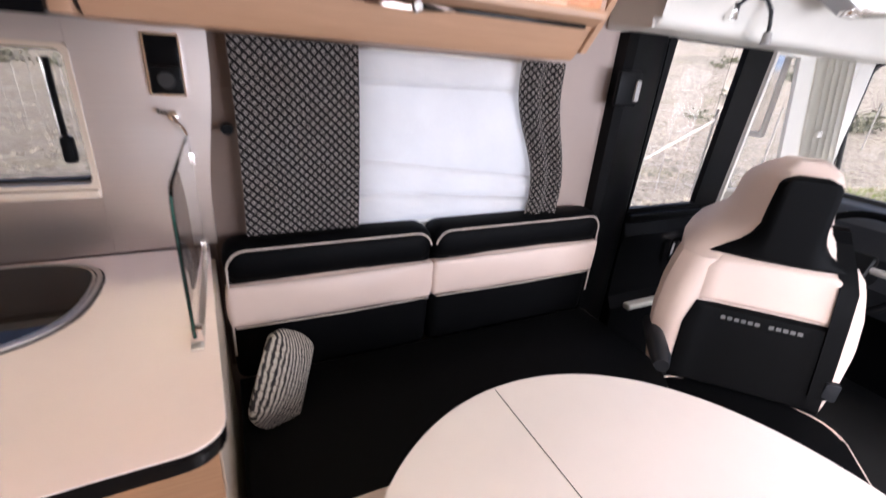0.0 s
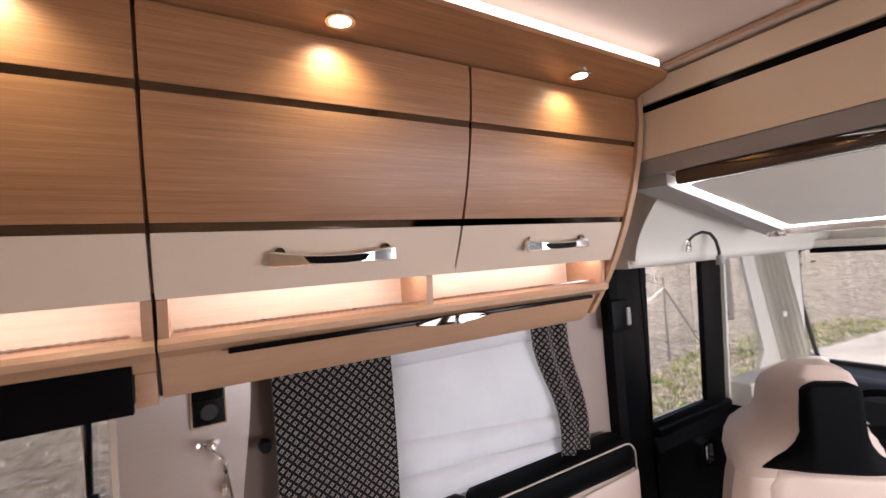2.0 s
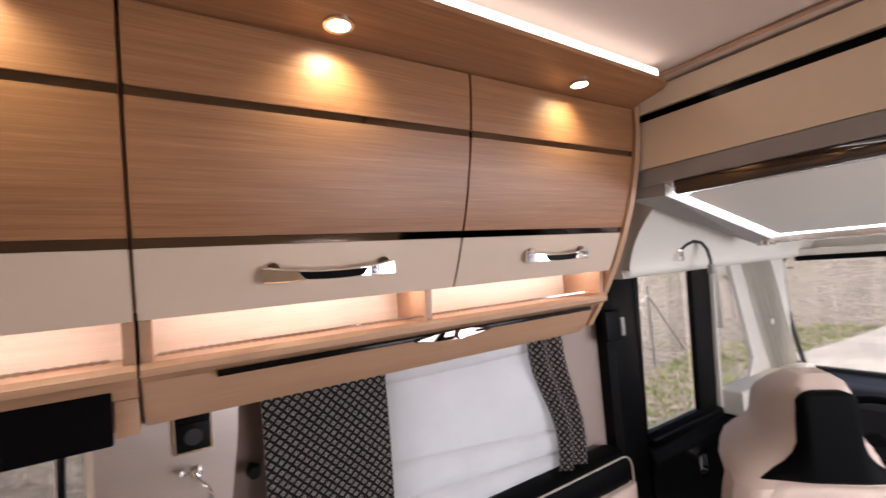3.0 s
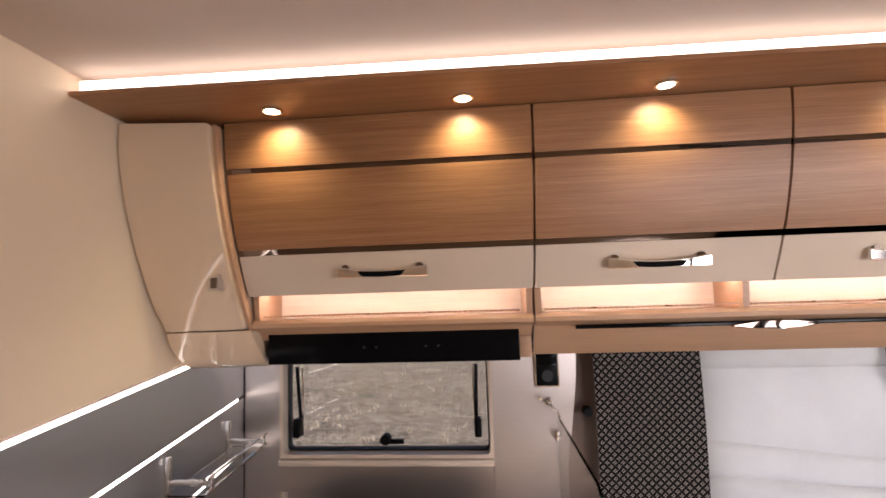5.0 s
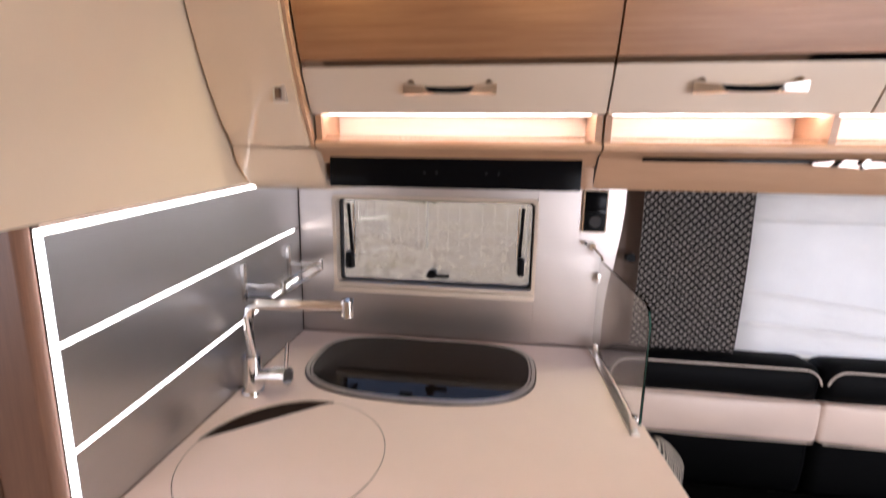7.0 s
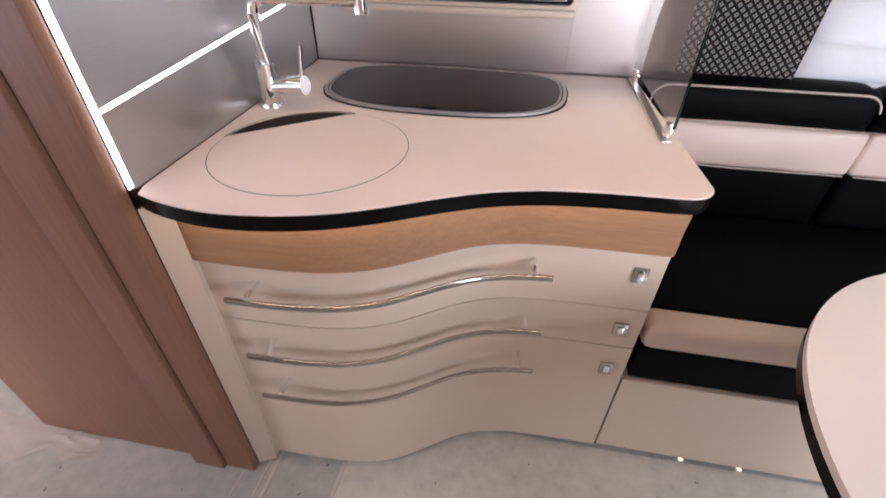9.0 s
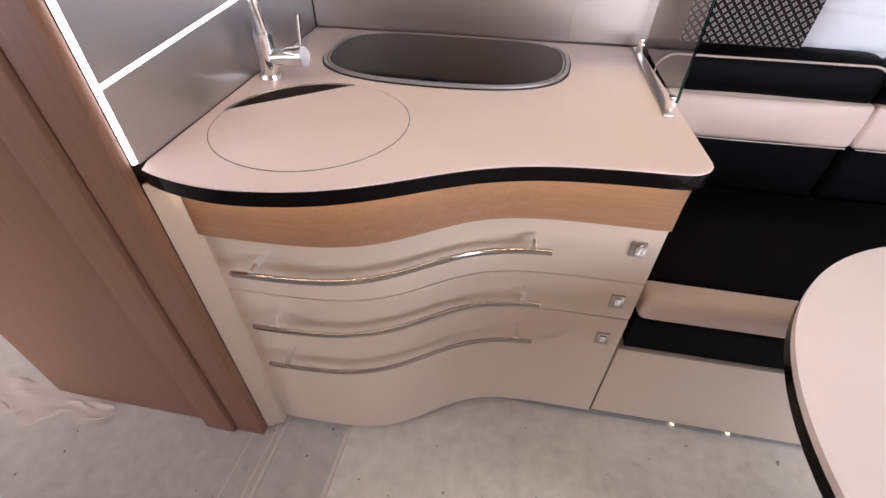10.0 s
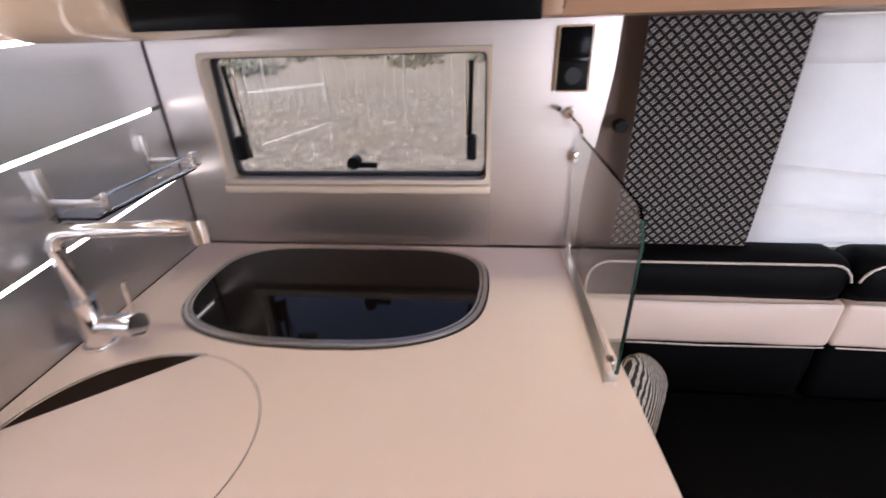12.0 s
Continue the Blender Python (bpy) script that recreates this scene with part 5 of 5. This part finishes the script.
for r0, r1 in zip(rows, rows[1:]):
    for k in range(4):
        bm.faces.new((r0[k], r0[(k + 1) % 4], r1[(k + 1) % 4], r1[k]))
bm.faces.new(rows[0]), bm.faces.new(rows[-1])
part("seat_belt", bm, LEATHER_B, st, "black seat belt strap")
part("belt_buckle", box(2.64, 2.665, 0.20, 0.24, 0.56, 0.62, 0.005), DASH, st)

st.matrix_world = pose(2.735, 0.388, 0) @ pose(0, 0, 0, 0, 0, 43) @ pose(-2.72, -SEAT_Y, 0)
structure("cab_floor", box(2.46, 4.15, -1.19, 1.0, 0.0, 0.012, 0.003), RUBBER, "black rubber cab floor mat", "floor")

mir = thing("door_mirror", "tall white-framed mirror outside the quarter window", "mirror")
part("housing", box(3.87, 3.92, 1.205, 1.285, 1.17, 1.66, 0.02, 4), PLASTIC_W, mir)
part("mirror_glass", box(3.864, 3.871, 1.215, 1.275, 1.20, 1.63, 0.002), CHROME, mir, "mirror glass")
part("mirror_arm", tube([(3.92, 1.22, 1.64), (3.93, 1.2, 1.70), (3.98, 1.07, 1.72)], 0.018, 12), PLASTIC_B, mir)

# ---- outside ----
def land(x, y):
    d = math.hypot(x - 1.5, y)
    z = -0.78 + 0.05 * noise.noise(Vector((x * 0.35, y * 0.35, 0))) * min(1, d / 4)
    r = max(0.0, d - 20)
    return z + 0.2 * r * min(1, r / 12) * (1 + 0.25 * noise.noise(Vector((x * 0.03, y * 0.03, 5))))


bm = bmesh.new()
radii = [1.2 * 1.088 ** i for i in range(68)]
rings = []
for r in radii:
    rings.append([bm.verts.new((1.5 + r * math.cos(a), r * math.sin(a), land(1.5 + r * math.cos(a), r * math.sin(a)) if r < 110 else land(1.5 + 110 * math.cos(a), 110 * math.sin(a)))) for a in (2 * math.pi * k / 120 for k in range(120))])
for r0, r1 in zip(rings, rings[1:]):
    for k in range(120):
        bm.faces.new((r0[k], r0[(k + 1) % 120], r1[(k + 1) % 120], r1[k]))
bm.faces.new(rings[0])
structure("ground", bm, GROUND, "dry stony grassland rising to a hillside", "ground")


def road_mid(t):
    p = [(-3, -3.5), (2, -0.6), (7, 2.3), (11, 3.1), (14, 2.8), (20, 2.2), (34, 0.0)]
    k = t * (len(p) - 1)
    i = min(int(k), len(p) - 2)
    f = k - i
    f = f * f * (3 - 2 * f) * 0.3 + f * 0.7
    return p[i][0] + (p[i + 1][0] - p[i][0]) * f, p[i][1] + (p[i + 1][1] - p[i][1]) * f


def road_pt(u, v):
    x, y = road_mid(u)
    y += (v - 0.5) * (1.7 + 0.1 * u) + 0.12 * noise.noise(Vector((u * 30, round(v) * 7, 0)))
    return x, y, land(x, y) + 0.03 - 0.05 * abs(v - 0.5)


structure("road", grid(road_pt, 90, 6), ROAD, "pale dirt track through the grass", "road")

rng = random.Random(7)
blades = {"straw": bmesh.new(), "green": bmesh.new()}
def tuft(bm, x, y, h, n):
    z = land(x, y)
    for _ in range(n):
        a, l = rng.uniform(0, 6.28), rng.uniform(0.5, 1.0) * h
        dx, dy = math.cos(a), math.sin(a)
        w = 0.012 + 0.02 * h
        bx, by = x + rng.uniform(-0.07, 0.07), y + rng.uniform(-0.07, 0.07)
        v = [bm.verts.new((bx - dy * w, by + dx * w, z - 0.02)), bm.verts.new((bx + dy * w, by - dx * w, z - 0.02)), bm.verts.new((bx + dx * l * 0.6, by + dy * l * 0.6, z + l))]
        bm.faces.new(v)
for _ in range(5200):
    x, y = rng.uniform(-16, 24), rng.uniform(3.2, 19) ** 1.0
    if min(abs(y - road_mid(i / 24)[1]) + 0.3 * abs(x - road_mid(i / 24)[0]) for i in range(25)) < 1.25:
        continue
    tuft(blades["straw"], x, y, rng.uniform(0.04, 0.13), 6)
for _ in range(3200):
    x = rng.uniform(4, 17)
    y = min((abs(x - road_mid(k / 60)[0]), road_mid(k / 60)[1]) for k in range(61))[1] + rng.choice((-1, 1, 1)) * rng.uniform(0.95, 2.4)
    if y > 1.6:
        tuft(blades["green" if rng.random() < 0.55 else "straw"], x, y, rng.uniform(0.05, 0.14), 7)
tagged(link("dry_grass", blades["straw"], STRAW, None, "", False), "dry straw-coloured grass tufts", "grass", "", "stuff")
tagged(link("green_grass", blades["green"], GREENG, None, "", False), "green grass verge along the track", "grass", "", "stuff")

shrub_mesh = []
for k in range(3):
    bm = bmesh.new()
    for _ in range(260):
        p = Vector((rng.gauss(0, 0.42), rng.gauss(0, 0.42), abs(rng.gauss(0.35, 0.28))))
        if noise.noise(p * 2.2 + Vector((k * 9, 0, 0))) < -0.15:
            continue
        s = rng.uniform(0.05, 0.13)
        e = Euler((rng.uniform(0, 6), rng.uniform(0, 6), rng.uniform(0, 6))).to_matrix()
        bm.faces.new([bm.verts.new(p + e @ Vector(c) * s) for c in ((-1, -0.5, 0), (1, -0.5, 0.2), (1.2, 0.4, 0), (-0.8, 0.6, 0.2))])
    me = bpy.data.meshes.new("shrub")
    bm.to_mesh(me)
    bm.free()
    me.materials.append(SHRUB)
    shrub_mesh.append(me)
for i in range(420):
    a, d = rng.uniform(-0.45, 2.7), 25 + 32 * rng.random() ** 1.2
    x, y = 1.5 + d * math.cos(a), d * math.sin(a)
    if y < -6 or (a < 0.75 and rng.random() < 0.75) or (a > 2.0 and rng.random() < 0.5):
        continue
    ob = tagged(new("shrub", shrub_mesh[i % 3]), "low grey-green shrub on the hillside", "shrub", "shrubs on the hillside")
    ob.matrix_world = pose(x, y, land(x, y) - 0.05, 0, 0, rng.uniform(0, 360)) @ Matrix.Diagonal((1.3, 1.3, 0.8, 1)) @ Matrix.Scale(rng.uniform(0.45, 1.25), 4)

fence = thing("fence", "galvanised wire fence along the field", "fence")
corners = [(-26, 27.0), (9.8, 5.4), (34, 10.5)]
for (ax, ay), (bx, by) in zip(corners, corners[1:]):
    n = int(math.hypot(bx - ax, by - ay) / 3.2)
    tops = []
    for i in range(n + 1):
        x, y = ax + (bx - ax) * i / n, ay + (by - ay) * i / n
        z = land(x, y)
        part("post", tube([(x, y, z - 0.1), (x, y, z + 1.75)], 0.028, 8), ZINC, fence)
        tops.append((x, y, z))
    for h in (0.25, 0.6, 0.95, 1.3, 1.65):
        part("wire", tube([(x, y, z + h) for x, y, z in tops], 0.003, 5), ZINC, fence)
mesh = bmesh.new()
(ax, ay), (bx, by) = corners[:2]
for i in range(84):
    f = i / 83 * 0.75 + 0.25
    x, y = ax + (bx - ax) * f, ay + (by - ay) * f
    z = land(x, y)
    box(x - 0.004, x + 0.004, y - 0.004, y + 0.004, z, z + 1.66, bm=mesh)
part("upright_wires", mesh, ZINC, fence, "thin upright mesh wires", False)
part("brace", tube([(9.8, 5.4, land(9.8, 5.4) + 1.55), (8.1, 6.45, land(8.1, 6.45))], 0.026, 8), ZINC, fence, "slanting brace")
part("brace", tube([(9.8, 5.4, land(9.8, 5.4) + 1.55), (11.8, 5.85, land(11.8, 5.85))], 0.026, 8), ZINC, fence, "slanting brace")
